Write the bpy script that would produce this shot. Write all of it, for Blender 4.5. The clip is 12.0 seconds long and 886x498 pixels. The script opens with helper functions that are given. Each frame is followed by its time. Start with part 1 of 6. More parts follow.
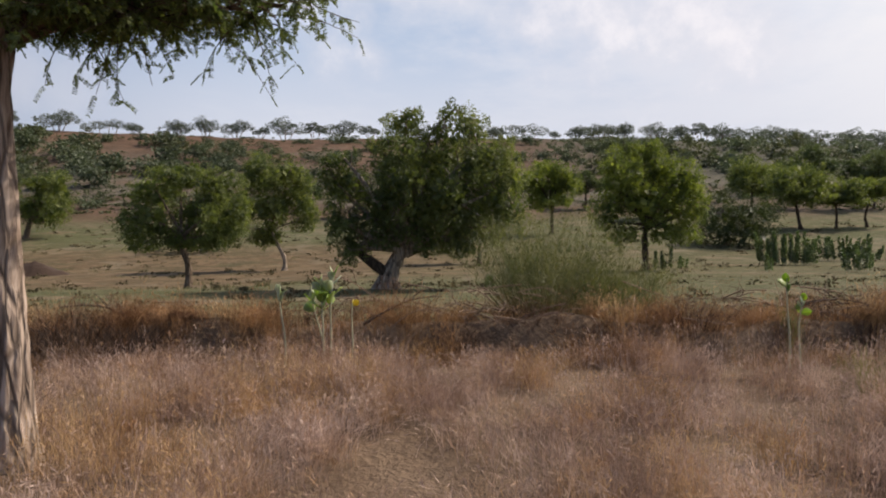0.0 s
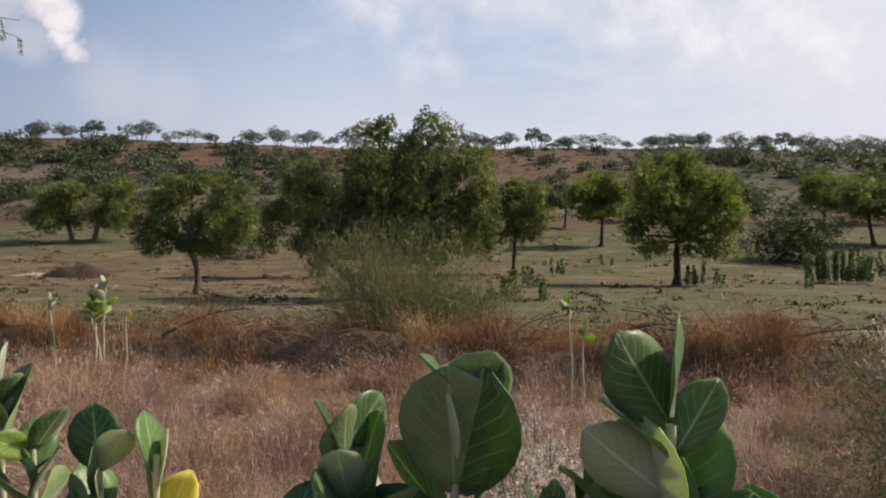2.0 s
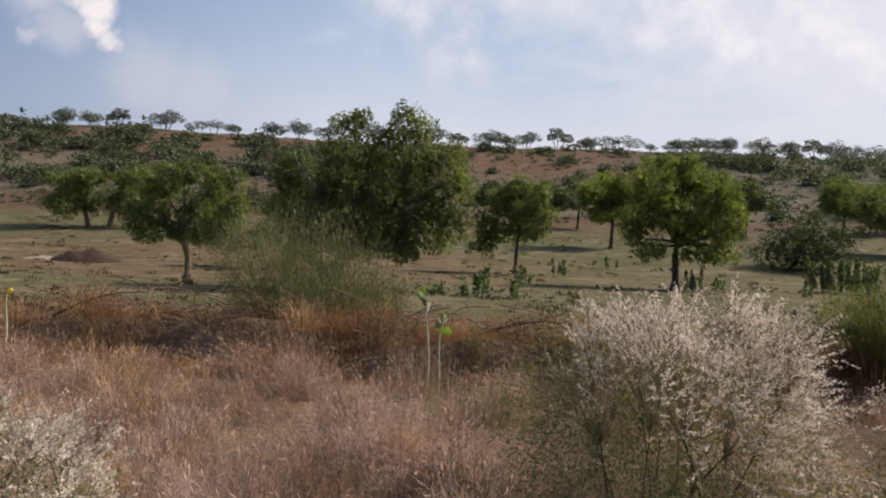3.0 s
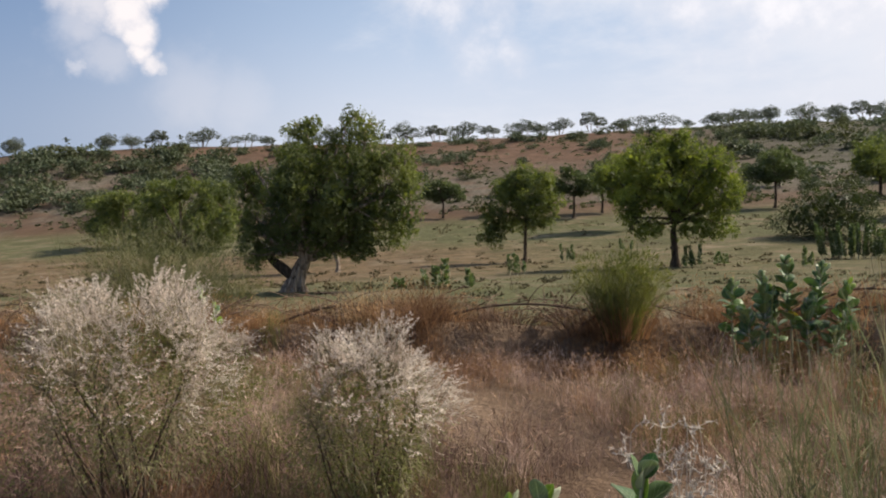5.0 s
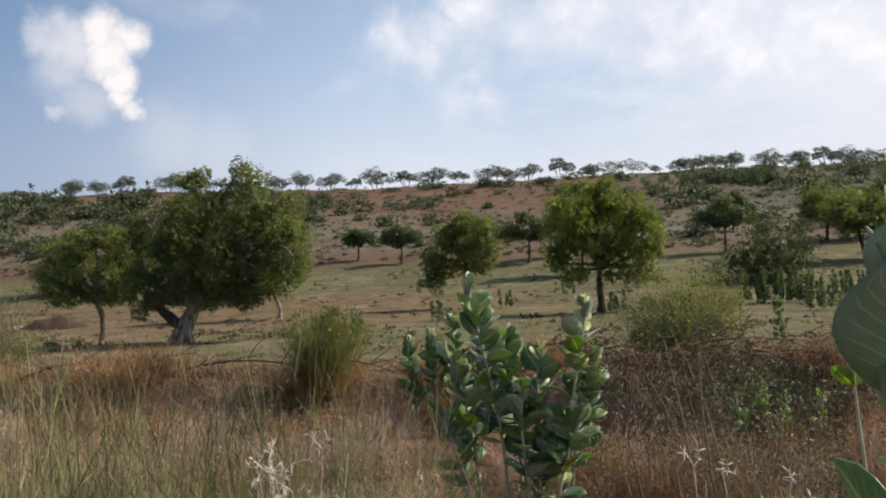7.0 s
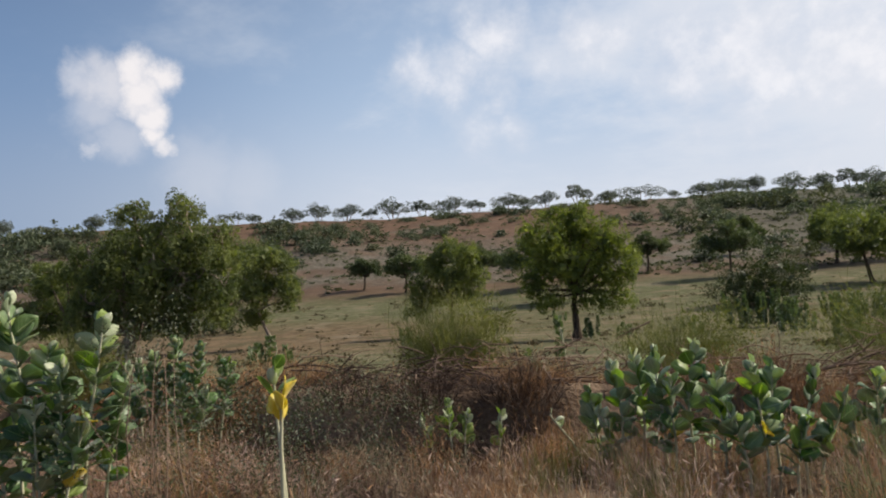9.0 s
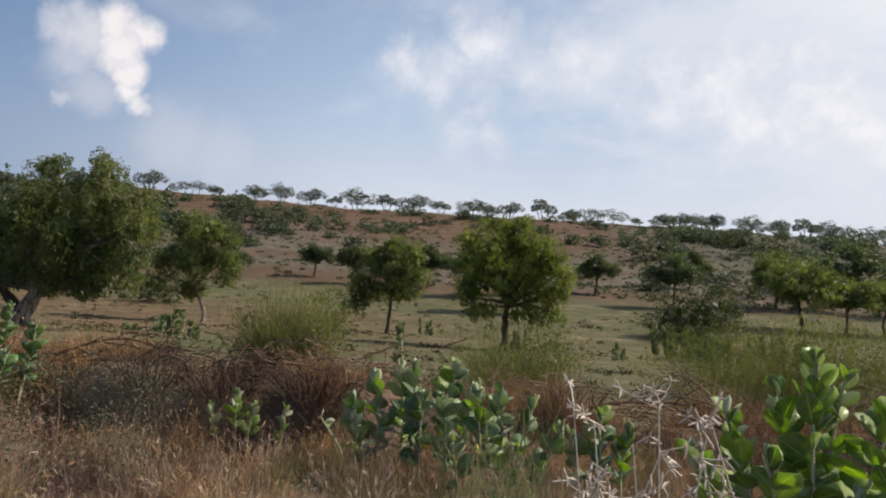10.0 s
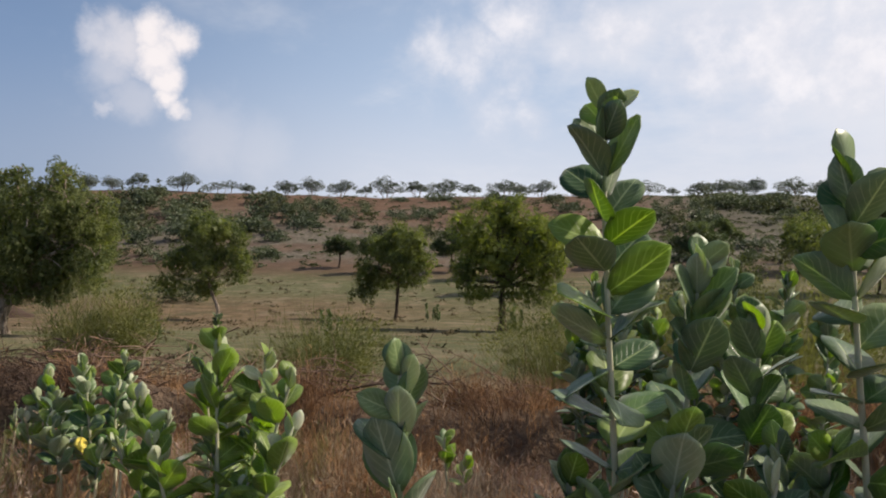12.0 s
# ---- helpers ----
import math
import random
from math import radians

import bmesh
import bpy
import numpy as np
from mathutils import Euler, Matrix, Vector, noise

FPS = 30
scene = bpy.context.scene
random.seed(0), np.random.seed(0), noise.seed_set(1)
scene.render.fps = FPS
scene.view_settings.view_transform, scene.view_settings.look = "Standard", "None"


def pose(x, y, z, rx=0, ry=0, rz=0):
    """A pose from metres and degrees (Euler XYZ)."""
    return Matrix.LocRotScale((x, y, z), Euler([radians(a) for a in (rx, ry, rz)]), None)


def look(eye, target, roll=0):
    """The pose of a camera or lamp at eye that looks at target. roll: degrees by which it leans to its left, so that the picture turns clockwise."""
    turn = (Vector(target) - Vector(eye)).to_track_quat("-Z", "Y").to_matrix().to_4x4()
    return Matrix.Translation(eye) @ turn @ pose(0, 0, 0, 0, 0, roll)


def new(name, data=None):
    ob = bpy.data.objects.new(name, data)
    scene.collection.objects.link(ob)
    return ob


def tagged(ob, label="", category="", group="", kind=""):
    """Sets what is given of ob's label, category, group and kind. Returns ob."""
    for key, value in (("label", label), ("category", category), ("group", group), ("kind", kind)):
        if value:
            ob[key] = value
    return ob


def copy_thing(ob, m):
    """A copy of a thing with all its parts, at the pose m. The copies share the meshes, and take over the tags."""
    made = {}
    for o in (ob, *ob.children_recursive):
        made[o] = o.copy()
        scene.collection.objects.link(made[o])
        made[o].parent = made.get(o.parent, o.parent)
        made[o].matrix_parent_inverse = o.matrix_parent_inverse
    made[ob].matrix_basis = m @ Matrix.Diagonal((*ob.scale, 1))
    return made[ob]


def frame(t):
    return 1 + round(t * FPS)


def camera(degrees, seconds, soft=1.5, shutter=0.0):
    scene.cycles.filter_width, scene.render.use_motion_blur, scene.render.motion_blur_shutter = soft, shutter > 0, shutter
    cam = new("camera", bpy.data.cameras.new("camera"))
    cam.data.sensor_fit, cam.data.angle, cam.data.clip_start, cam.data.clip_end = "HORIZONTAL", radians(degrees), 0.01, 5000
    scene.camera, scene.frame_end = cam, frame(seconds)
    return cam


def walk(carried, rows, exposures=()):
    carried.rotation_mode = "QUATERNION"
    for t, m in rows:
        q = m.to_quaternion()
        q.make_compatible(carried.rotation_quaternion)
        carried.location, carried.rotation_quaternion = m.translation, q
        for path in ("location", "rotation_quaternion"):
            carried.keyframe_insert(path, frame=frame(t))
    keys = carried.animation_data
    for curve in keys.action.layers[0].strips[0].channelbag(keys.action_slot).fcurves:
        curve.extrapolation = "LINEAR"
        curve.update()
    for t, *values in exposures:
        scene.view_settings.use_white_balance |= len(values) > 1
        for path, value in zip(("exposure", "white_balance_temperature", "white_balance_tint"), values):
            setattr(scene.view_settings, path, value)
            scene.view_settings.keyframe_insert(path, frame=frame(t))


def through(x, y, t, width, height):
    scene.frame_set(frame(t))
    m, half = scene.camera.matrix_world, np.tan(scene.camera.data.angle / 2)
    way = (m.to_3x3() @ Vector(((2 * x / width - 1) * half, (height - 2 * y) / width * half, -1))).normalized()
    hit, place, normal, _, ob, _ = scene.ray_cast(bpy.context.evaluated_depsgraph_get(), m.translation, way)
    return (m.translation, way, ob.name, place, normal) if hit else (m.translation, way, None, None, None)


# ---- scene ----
cam = camera(65.0, 12.0, soft=2.0)
PATH = [
    (0, (-0.181, -0.44, 1.637), (-0.196, 1.56, 1.61), -0.5),
    (0.5, (0.575, -0.296, 1.639), (0.503, 1.703, 1.648), 1.0),
    (1, (1.371, -0.143, 1.622), (1.323, 1.856, 1.614), -3.3),
    (1.5, (2.108, 0.052, 1.651), (1.984, 2.048, 1.667), -0.7),
    (2, (2.868, 0.225, 1.664), (2.637, 2.211, 1.664), 0.5),
    (2.5, (3.56, 0.347, 1.655), (3.31, 2.331, 1.648), 2.0),
    (3, (4.337, 0.485, 1.631), (4.042, 2.463, 1.623), 2.4),
    (5, (7.281, 0.227, 1.603), (6.848, 2.179, 1.58), -1.9),
    (5.5, (8.076, 0.259, 1.608), (7.714, 2.225, 1.658), -2.5),
    (6, (8.834, 0.394, 1.613), (8.438, 2.355, 1.586), -3.9),
    (6.5, (9.465, 0.476, 1.624), (9.053, 2.433, 1.646), -3.3),
    (7, (10.17, 0.549, 1.652), (9.798, 2.511, 1.753), -2.2),
    (9, (13.112, 1.067, 1.439), (12.67, 3.009, 1.627), -2.9),
    (9.5, (13.76, 1.202, 1.46), (13.379, 3.161, 1.579), -2.4),
    (10, (14.455, 1.248, 1.489), (14.114, 3.209, 1.676), 4.3),
    (10.5, (15.039, 1.396, 1.505), (14.786, 3.374, 1.66), 2.7),
    (11, (15.756, 1.539, 1.537), (15.383, 3.498, 1.693), 3.4),
    (11.5, (16.439, 1.703, 1.569), (16.002, 3.65, 1.702), 2.9),
    (12, (17.188, 1.913, 1.616), (16.729, 3.855, 1.752), 1.0),
]
cam_rows = [(t, look(e, g, r)) for t, e, g, r in PATH]
walk(cam, cam_rows, exposures=[(0.0, 0.02, 6650, 14), (3.0, 0.0, 6650, 14), (5.0, 0.16, 6650, 12), (7.0, 0.17, 6600, 10.5), (9.0, 0.02, 6500, 10.0), (12.0, 0.06, 6650, 12.5)])

# ---------------------------------------------------------------- light
SUN_AZ, SUN_EL = 66.0, 42.0          # degrees to the right of +y, and up
sd = Vector((math.sin(radians(SUN_AZ)) * math.cos(radians(SUN_EL)), math.cos(radians(SUN_AZ)) * math.cos(radians(SUN_EL)), math.sin(radians(SUN_EL))))
sun_data = bpy.data.lights.new("sun", "SUN")
sun_data.energy, sun_data.angle, sun_data.color = 5.0, radians(0.8), (1.0, 0.90, 0.76)
sun_ob = new("sun", sun_data)
sun_ob.matrix_world = look(sd * 100, (0, 0, 0))


class Nodes:
    """Short hand for building a node tree."""

    def __init__(self, tree):
        self.tree = tree

    def add(self, kind, ins=None, **props):
        n = self.tree.nodes.new(kind)
        for k, v in props.items():
            setattr(n, k, v)
        for k, v in (ins or {}).items():
            if isinstance(v, bpy.types.NodeSocket):
                self.tree.links.new(v, n.inputs[k])
            else:
                n.inputs[k].default_value = v
        return n

    def math(self, op, a, b=0.0, c=0.0, clamp=False):
        n = self.add("ShaderNodeMath", {0: a, 1: b, 2: c}, operation=op)
        n.use_clamp = clamp
        return n.outputs[0]

    def vmath(self, op, a, b=(0, 0, 0), out=0):
        return self.add("ShaderNodeVectorMath", {0: a, 1: b}, operation=op).outputs[out]

    def noise(self, vec, scale, detail=4.0, rough=0.55, dist=0.0):
        return self.add("ShaderNodeTexNoise", {"Vector": vec, "Scale": scale, "Detail": detail, "Roughness": rough, "Distortion": dist}).outputs["Fac"]

    def ramp(self, fac, lo, hi, a=0.0, b=1.0):
        n = self.add("ShaderNodeMapRange", {"Value": fac, "From Min": lo, "From Max": hi, "To Min": a, "To Max": b}, interpolation_type="SMOOTHSTEP")
        return n.outputs[0]

    def mix(self, fac, a, b, blend="MIX"):
        n = self.add("ShaderNodeMix", data_type="RGBA", blend_type=blend)
        for i, v in ((0, fac), (6, a), (7, b)):
            if isinstance(v, bpy.types.NodeSocket):
                self.tree.links.new(v, n.inputs[i])
            else:
                n.inputs[i].default_value = (*v, 1) if i and len(v) == 3 else v
        return n.outputs[2]


def dirvec(az, el):
    return (math.sin(radians(az)) * math.cos(radians(el)), math.cos(radians(az)) * math.cos(radians(el)), math.sin(radians(el)))


def make_world():
    w = bpy.data.worlds.new("sky")
    scene.world = w
    w.use_nodes = True
    w.node_tree.nodes.clear()
    n = Nodes(w.node_tree)
    sky = n.add("ShaderNodeTexSky", sky_type="NISHITA", sun_disc=False, sun_elevation=radians(SUN_EL), sun_rotation=radians(SUN_AZ),
                altitude=100.0, air_density=1.0, dust_density=2.2, ozone_density=1.2).outputs[0]
    sky = n.mix(1.0, sky, (SKY_GAIN * 0.92, SKY_GAIN, SKY_GAIN * 1.1), "MULTIPLY")
    d = n.add("ShaderNodeTexCoord").outputs["Generated"]
    sep = n.add("ShaderNodeSeparateXYZ", {0: d})
    z = n.math("MAXIMUM", sep.outputs[2], 0.0)
    # pale haze above the horizon
    haze = n.ramp(z, 0.15, 0.65, 0.95, 0.25)
    col = n.mix(haze, sky, n.mix(n.ramp(z, 0.12, 0.34), (0.66, 0.71, 0.80), (0.47, 0.60, 0.78)))
    # a high layer of thin broken cloud, thicker towards the sun
    zz = n.math("ADD", z, 0.16)
    u = n.add("ShaderNodeCombineXYZ", {0: n.math("DIVIDE", sep.outputs[0], zz), 1: n.math("DIVIDE", sep.outputs[1], zz), 2: 3.7}).outputs[0]
    big = n.noise(u, 0.95, 6.0, 0.6, 0.35)
    fine = n.noise(u, 3.4, 5.0, 0.62)
    sunside = n.vmath("DOT_PRODUCT", d, (math.sin(radians(SUN_AZ - 18)), math.cos(radians(SUN_AZ - 18)), 0.0), 1)
    bias = n.ramp(sunside, 0.16, 0.85, -0.14, 0.16)
    dens = n.math("ADD", n.math("ADD", big, bias), n.math("MULTIPLY", n.math("SUBTRACT", fine, 0.5), 0.55))
    cover = n.ramp(dens, 0.40, 0.78, 0.0, 0.62)
    cover = n.math("MULTIPLY", cover, n.ramp(z, 0.12, 0.27, 0.35, 1.0))
    col = n.mix(cover, col, (0.80, 0.82, 0.87))
    # glare of thin cloud round the sun
    near_sun = n.vmath("DOT_PRODUCT", d, tuple(sd), 1)
    col = n.mix(n.ramp(near_sun, 0.55, 0.98, 0.0, 0.75), col, (1.12, 1.08, 1.02))
    col = n.mix(1.0, col, n.mix(n.ramp(sunside, -0.12, 0.50), (0.47, 0.56, 0.68), (1.0, 1.0, 1.0)), "MULTIPLY")

    def puffs(blobs, vec, inner, outer):
        got = None
        for az, el, r, full in blobs:
            b = n.ramp(n.vmath("DISTANCE", vec, dirvec(az, el), 1), r * inner, r * outer, full, 0.0)
            got = b if got is None else n.math("MAXIMUM", got, b)
        return got

    wob = n.add("ShaderNodeTexNoise", {"Vector": d, "Scale": 24.0, "Detail": 7.0, "Roughness": 0.62}).outputs["Color"]
    dw = n.vmath("ADD", d, n.vmath("MULTIPLY", n.vmath("SUBTRACT", wob, (0.5, 0.5, 0.5)), (0.055, 0.055, 0.055)))
    grain = n.noise(d, 17.0, 7.0, 0.6)
    # loose fair-weather clouds: soft bodies with brighter rims
    veil = puffs(SOFT_BLOBS, dw, 0.0, 1.75)
    body = n.ramp(n.math("ADD", veil, n.math("MULTIPLY", n.math("SUBTRACT", grain, 0.5), 0.95)), 0.08, 0.95, 0.0, 0.80)
    rim = n.ramp(n.math("ADD", n.math("SUBTRACT", grain, 0.5), n.math("MULTIPLY", veil, 0.50)), 0.20, 0.56)
    col = n.mix(body, col, n.mix(rim, (0.72, 0.745, 0.82), (0.92, 0.91, 0.94)))
    # one heap cloud, its sunward side bright
    heap = puffs(CLOUD_BLOBS, dw, 0.25, 1.48)
    soft = n.noise(d, 26.0, 5.0)
    lit = n.mix(n.ramp(n.math("ADD", n.vmath("DOT_PRODUCT", d, dirvec(52, 20), 1), n.math("MULTIPLY", soft, 0.20)), 0.06, 0.20), (0.66, 0.70, 0.79), (0.96, 0.91, 0.90))
    col = n.mix(n.math("MULTIPLY", heap, 0.90), col, lit)
    bg = n.add("ShaderNodeBackground", {"Color": col, "Strength": 1.0})
    out = n.add("ShaderNodeOutputWorld")
    w.node_tree.links.new(bg.outputs[0], out.inputs[0])


SKY_GAIN = 0.10
CLOUD_BLOBS = [(-36.8, 19.2, 0.029, 1.0), (-34.9, 18.7, 0.024, 1.0), (-36.5, 17.6, 0.031, 1.0), (-35.8, 16.1, 0.024, 1.0), (-35.6, 14.8, 0.019, 1.0), (-34.7, 13.9, 0.016, 0.85),
               (-40.6, 18.5, 0.024, 0.58), (-38.9, 18.0, 0.036, 0.66), (-39.5, 16.3, 0.034, 0.42), (-37.8, 14.4, 0.032, 0.34), (-39.4, 13.3, 0.010, 0.45), (-32.0, 12.1, 0.049, 0.22), (-28.6, 11.5, 0.044, 0.16)]
SOFT_BLOBS = [(-14.3, 20.1, 0.043, 0.7), (-11.4, 19.4, 0.055, 0.75), (-7.7, 18.3, 0.055, 0.6), (-14.4, 17.3, 0.047, 0.4), (-6.0, 14.7, 0.036, 0.55), (-9.7, 15.8, 0.063, 0.45), (-7.5, 22.4, 0.054, 0.8), (0.0, 21.7, 0.045, 0.8), (2.2, 20.7, 0.044, 0.65),
              (-3.3, 20.6, 0.069, 0.5), (7.8, 18.9, 0.085, 0.75), (12.8, 18.9, 0.086, 0.9), (18.5, 17.4, 0.092, 0.95), (14.2, 15.9, 0.04, 0.8), (22.1, 14.4, 0.086, 0.8), (2.5, 14.5, 0.03, 0.4), (10.5, 14.4, 0.104, 0.5), (19.1, 10.7, 0.11, 0.4)]
make_world()


# ---------------------------------------------------------------- materials
def material(name, build):
    m = bpy.data.materials.new(name)
    m.use_nodes = True
    m.node_tree.nodes.clear()
    n = Nodes(m.node_tree)
    shader = build(n)
    out = n.add("ShaderNodeOutputMaterial")
    m.node_tree.links.new(shader, out.inputs[0])
    return m


def pos(n):
    return n.add("ShaderNodeNewGeometry").outputs["Position"]


def island(n):
    return n.add("ShaderNodeNewGeometry").outputs["Random Per Island"]


def leafy(n, colour, rough, through, tint=None, spec=0.3):
    """A thin leaf: gloss on top, some light let through."""
    p = n.add("ShaderNodeBsdfPrincipled", {"Base Color": colour, "Roughness": rough, "Specular IOR Level": spec}).outputs[0]
    t = n.add("ShaderNodeBsdfTranslucent", {"Color": tint if tint is not None else colour}).outputs[0]
    return n.add("ShaderNodeMixShader", {0: through, 1: p, 2: t}).outputs[0]


def foliage(name, dark, light, scale=1.2, through=0.4, rough=0.55, glow=(1.55, 1.7, 0.72)):
    def build(n):
        c = n.mix(n.ramp(n.noise(pos(n), scale, 3.0), 0.3, 0.7), dark, light)
        v = n.mix(island(n), (0.7, 0.74, 0.66), (1.25, 1.22, 1.15))
        c = n.mix(1.0, c, v, "MULTIPLY")
        tint = n.mix(1.0, c, glow, "MULTIPLY")
        return leafy(n, c, rough, through, tint)
    return material(name, build)


def straw(name, cols, scale, through=0.3):
    """Dry grass: three colours in drifts, each blade a little different."""
    def build(n):
        p = pos(n)
        c = n.mix(n.ramp(n.noise(p, scale, 3.0), 0.38, 0.62), cols[0], cols[1])
        c = n.mix(n.ramp(n.noise(n.vmath("ADD", p, (31, 7, 3)), scale * 1.9, 3.0), 0.48, 0.70), c, cols[2])
        c = n.mix(1.0, c, n.mix(island(n), (0.78, 0.76, 0.74), (1.22, 1.22, 1.22)), "MULTIPLY")
        c = n.mix(1.0, c, n.mix(n.ramp(n.noise(n.vmath("MULTIPLY", p, (1.0, 1.0, 0.4)), 4.5, 3.0, 0.6), 0.34, 0.66), (0.66, 0.63, 0.62), (1.28, 1.28, 1.28)), "MULTIPLY")
        return leafy(n, c, 0.75, through, c, 0.15)
    return material(name, build)


def bark_mat(name, dark, light, scale):
    def build(n):
        co = n.add("ShaderNodeTexCoord").outputs["Object"]
        st = n.vmath("MULTIPLY", co, (1.0, 1.0, 0.22))
        f = n.noise(st, scale, 6.0, 0.65, 0.6)
        crack = n.add("ShaderNodeTexVoronoi", {"Vector": st, "Scale": scale * 0.8}, feature="DISTANCE_TO_EDGE").outputs["Distance"]
        c = n.mix(n.ramp(f, 0.3, 0.7), dark, light)
        c = n.mix(n.ramp(crack, 0.0, 0.12, 0.7, 0.0), c, tuple(v * 0.35 for v in dark))
        h = n.math("ADD", n.math("MULTIPLY", f, 0.6), n.ramp(crack, 0.0, 0.15))
        b = n.add("ShaderNodeBump", {"Height": h, "Strength": 0.9, "Distance": 0.02}).outputs[0]
        return n.add("ShaderNodeBsdfPrincipled", {"Base Color": c, "Roughness": 0.9, "Normal": b, "Specular IOR Level": 0.2}).outputs[0]
    return material(name, build)


def stem_mat(name, a, b, scale=8.0):
    def build(n):
        c = n.mix(n.noise(pos(n), scale, 3.0), a, b)
        c = n.mix(1.0, c, n.mix(island(n), (0.65, 0.65, 0.65), (1.3, 1.3, 1.3)), "MULTIPLY")
        return n.add("ShaderNodeBsdfPrincipled", {"Base Color": c, "Roughness": 0.8, "Specular IOR Level": 0.2}).outputs[0]
    return material(name, build)


def ground_mat():
    def build(n):
        p = pos(n)
        sep = n.add("ShaderNodeSeparateXYZ", {0: p})
        y = n.math("ADD", sep.outputs[1], n.math("MULTIPLY", n.math("SUBTRACT", n.noise(p, 0.07, 3.0), 0.5), 14.0))
        stretch = n.vmath("MULTIPLY", p, (0.30, 0.40, 0.3))
        a = n.noise(p, 0.9, 6.0, 0.6)
        b = n.noise(stretch, 1.0, 5.0, 0.6)
        sand = n.mix(n.ramp(a, 0.3, 0.7), (0.141, 0.109, 0.065), (0.223, 0.176, 0.113))
        green = n.mix(n.ramp(n.noise(p, 5.0, 4.0), 0.3, 0.7), (0.072, 0.079, 0.036), (0.132, 0.132, 0.065))
        field = n.mix(n.ramp(b, 0.47, 0.68), green, sand)
        fallow = n.mix(n.ramp(n.noise(stretch, 2.2, 4.0), 0.35, 0.65), (0.119, 0.077, 0.046), (0.196, 0.132, 0.080))
        band = n.math("MULTIPLY", n.ramp(y, 31.0, 38.0), n.ramp(y, 58.0, 70.0, 1.0, 0.0))
        band = n.math("MULTIPLY", band, n.ramp(sep.outputs[0], -8.0, 10.0, 1.0, 0.25))
        field = n.mix(n.math("MULTIPLY", band, 0.85), field, fallow)
        clod = n.noise(p, 1.7, 6.0, 0.72, 0.5)
        field = n.mix(n.ramp(clod, 0.50, 0.66, 0.0, 0.75), field, (0.058, 0.060, 0.030))
        field = n.mix(n.ramp(n.noise(n.vmath("ADD", p, (9, 4, 0)), 0.6, 6.0, 0.7, 0.8), 0.56, 0.68, 0.0, 0.8), field, (0.25, 0.20, 0.135))
        strip = n.noise(n.vmath("MULTIPLY", p, (0.13, 0.24, 0.2)), 1.0, 6.0, 0.70, 0.9)
        field = n.mix(n.ramp(strip, 0.52, 0.68, 0.0, 0.7), field, (0.215, 0.18, 0.125))
        field = n.mix(n.ramp(strip, 0.32, 0.48, 0.7, 0.0), field, (0.066, 0.070, 0.034))
        # hillside: reddish earth, grey scrub patches, pale stones
        red = n.mix(n.ramp(n.noise(p, 0.22, 5.0, 0.65), 0.3, 0.7), (0.088, 0.055, 0.037), (0.150, 0.094, 0.063))
        grey = n.mix(n.ramp(n.noise(p, 1.4, 5.0, 0.7), 0.4, 0.62), (0.080, 0.074, 0.052), (0.190, 0.168, 0.138))
        low = n.math("MULTIPLY", n.ramp(y, 92.0, 108.0), n.ramp(y, 120.0, 165.0, 1.0, 0.0))
        hill = n.mix(n.math("MAXIMUM", n.math("MULTIPLY", low, n.ramp(n.noise(p, 0.12, 4.0), 0.36, 0.56, 0.25, 0.9)), n.ramp(n.noise(p, 0.05, 4.0), 0.55, 0.70, 0.0, 0.7)), red, grey)
        olive = n.mix(n.ramp(n.noise(p, 0.5, 5.0, 0.7), 0.35, 0.65), (0.055, 0.060, 0.042), (0.110, 0.104, 0.080))
        hill = n.mix(n.math("MULTIPLY", n.ramp(sep.outputs[0], 5.0, 60.0), n.ramp(y, 110.0, 150.0, 0.3, 0.9)), hill, olive)
        c = n.mix(n.ramp(y, 82.0, 98.0), field, hill)
        near = n.mix(n.ramp(a, 0.3, 0.7), (0.10, 0.066, 0.044), (0.21, 0.148, 0.10))
        c = n.mix(n.ramp(sep.outputs[1], 8.2, 11.5), near, c)
        c = n.mix(1.0, c, n.mix(n.noise(p, 22.0, 3.0), (0.75, 0.75, 0.75), (1.25, 1.25, 1.25)), "MULTIPLY")
        h = n.math("ADD", n.noise(p, 3.0, 6.0, 0.7), n.math("MULTIPLY", n.noise(p, 25.0, 3.0), 0.3))
        bump = n.add("ShaderNodeBump", {"Height": h, "Strength": 0.8, "Distance": 0.12}).outputs[0]
        return n.add("ShaderNodeBsdfPrincipled", {"Base Color": c, "Roughness": 0.95, "Normal": bump, "Specular IOR Level": 0.1}).outputs[0]
    return material("dry_earth", build)


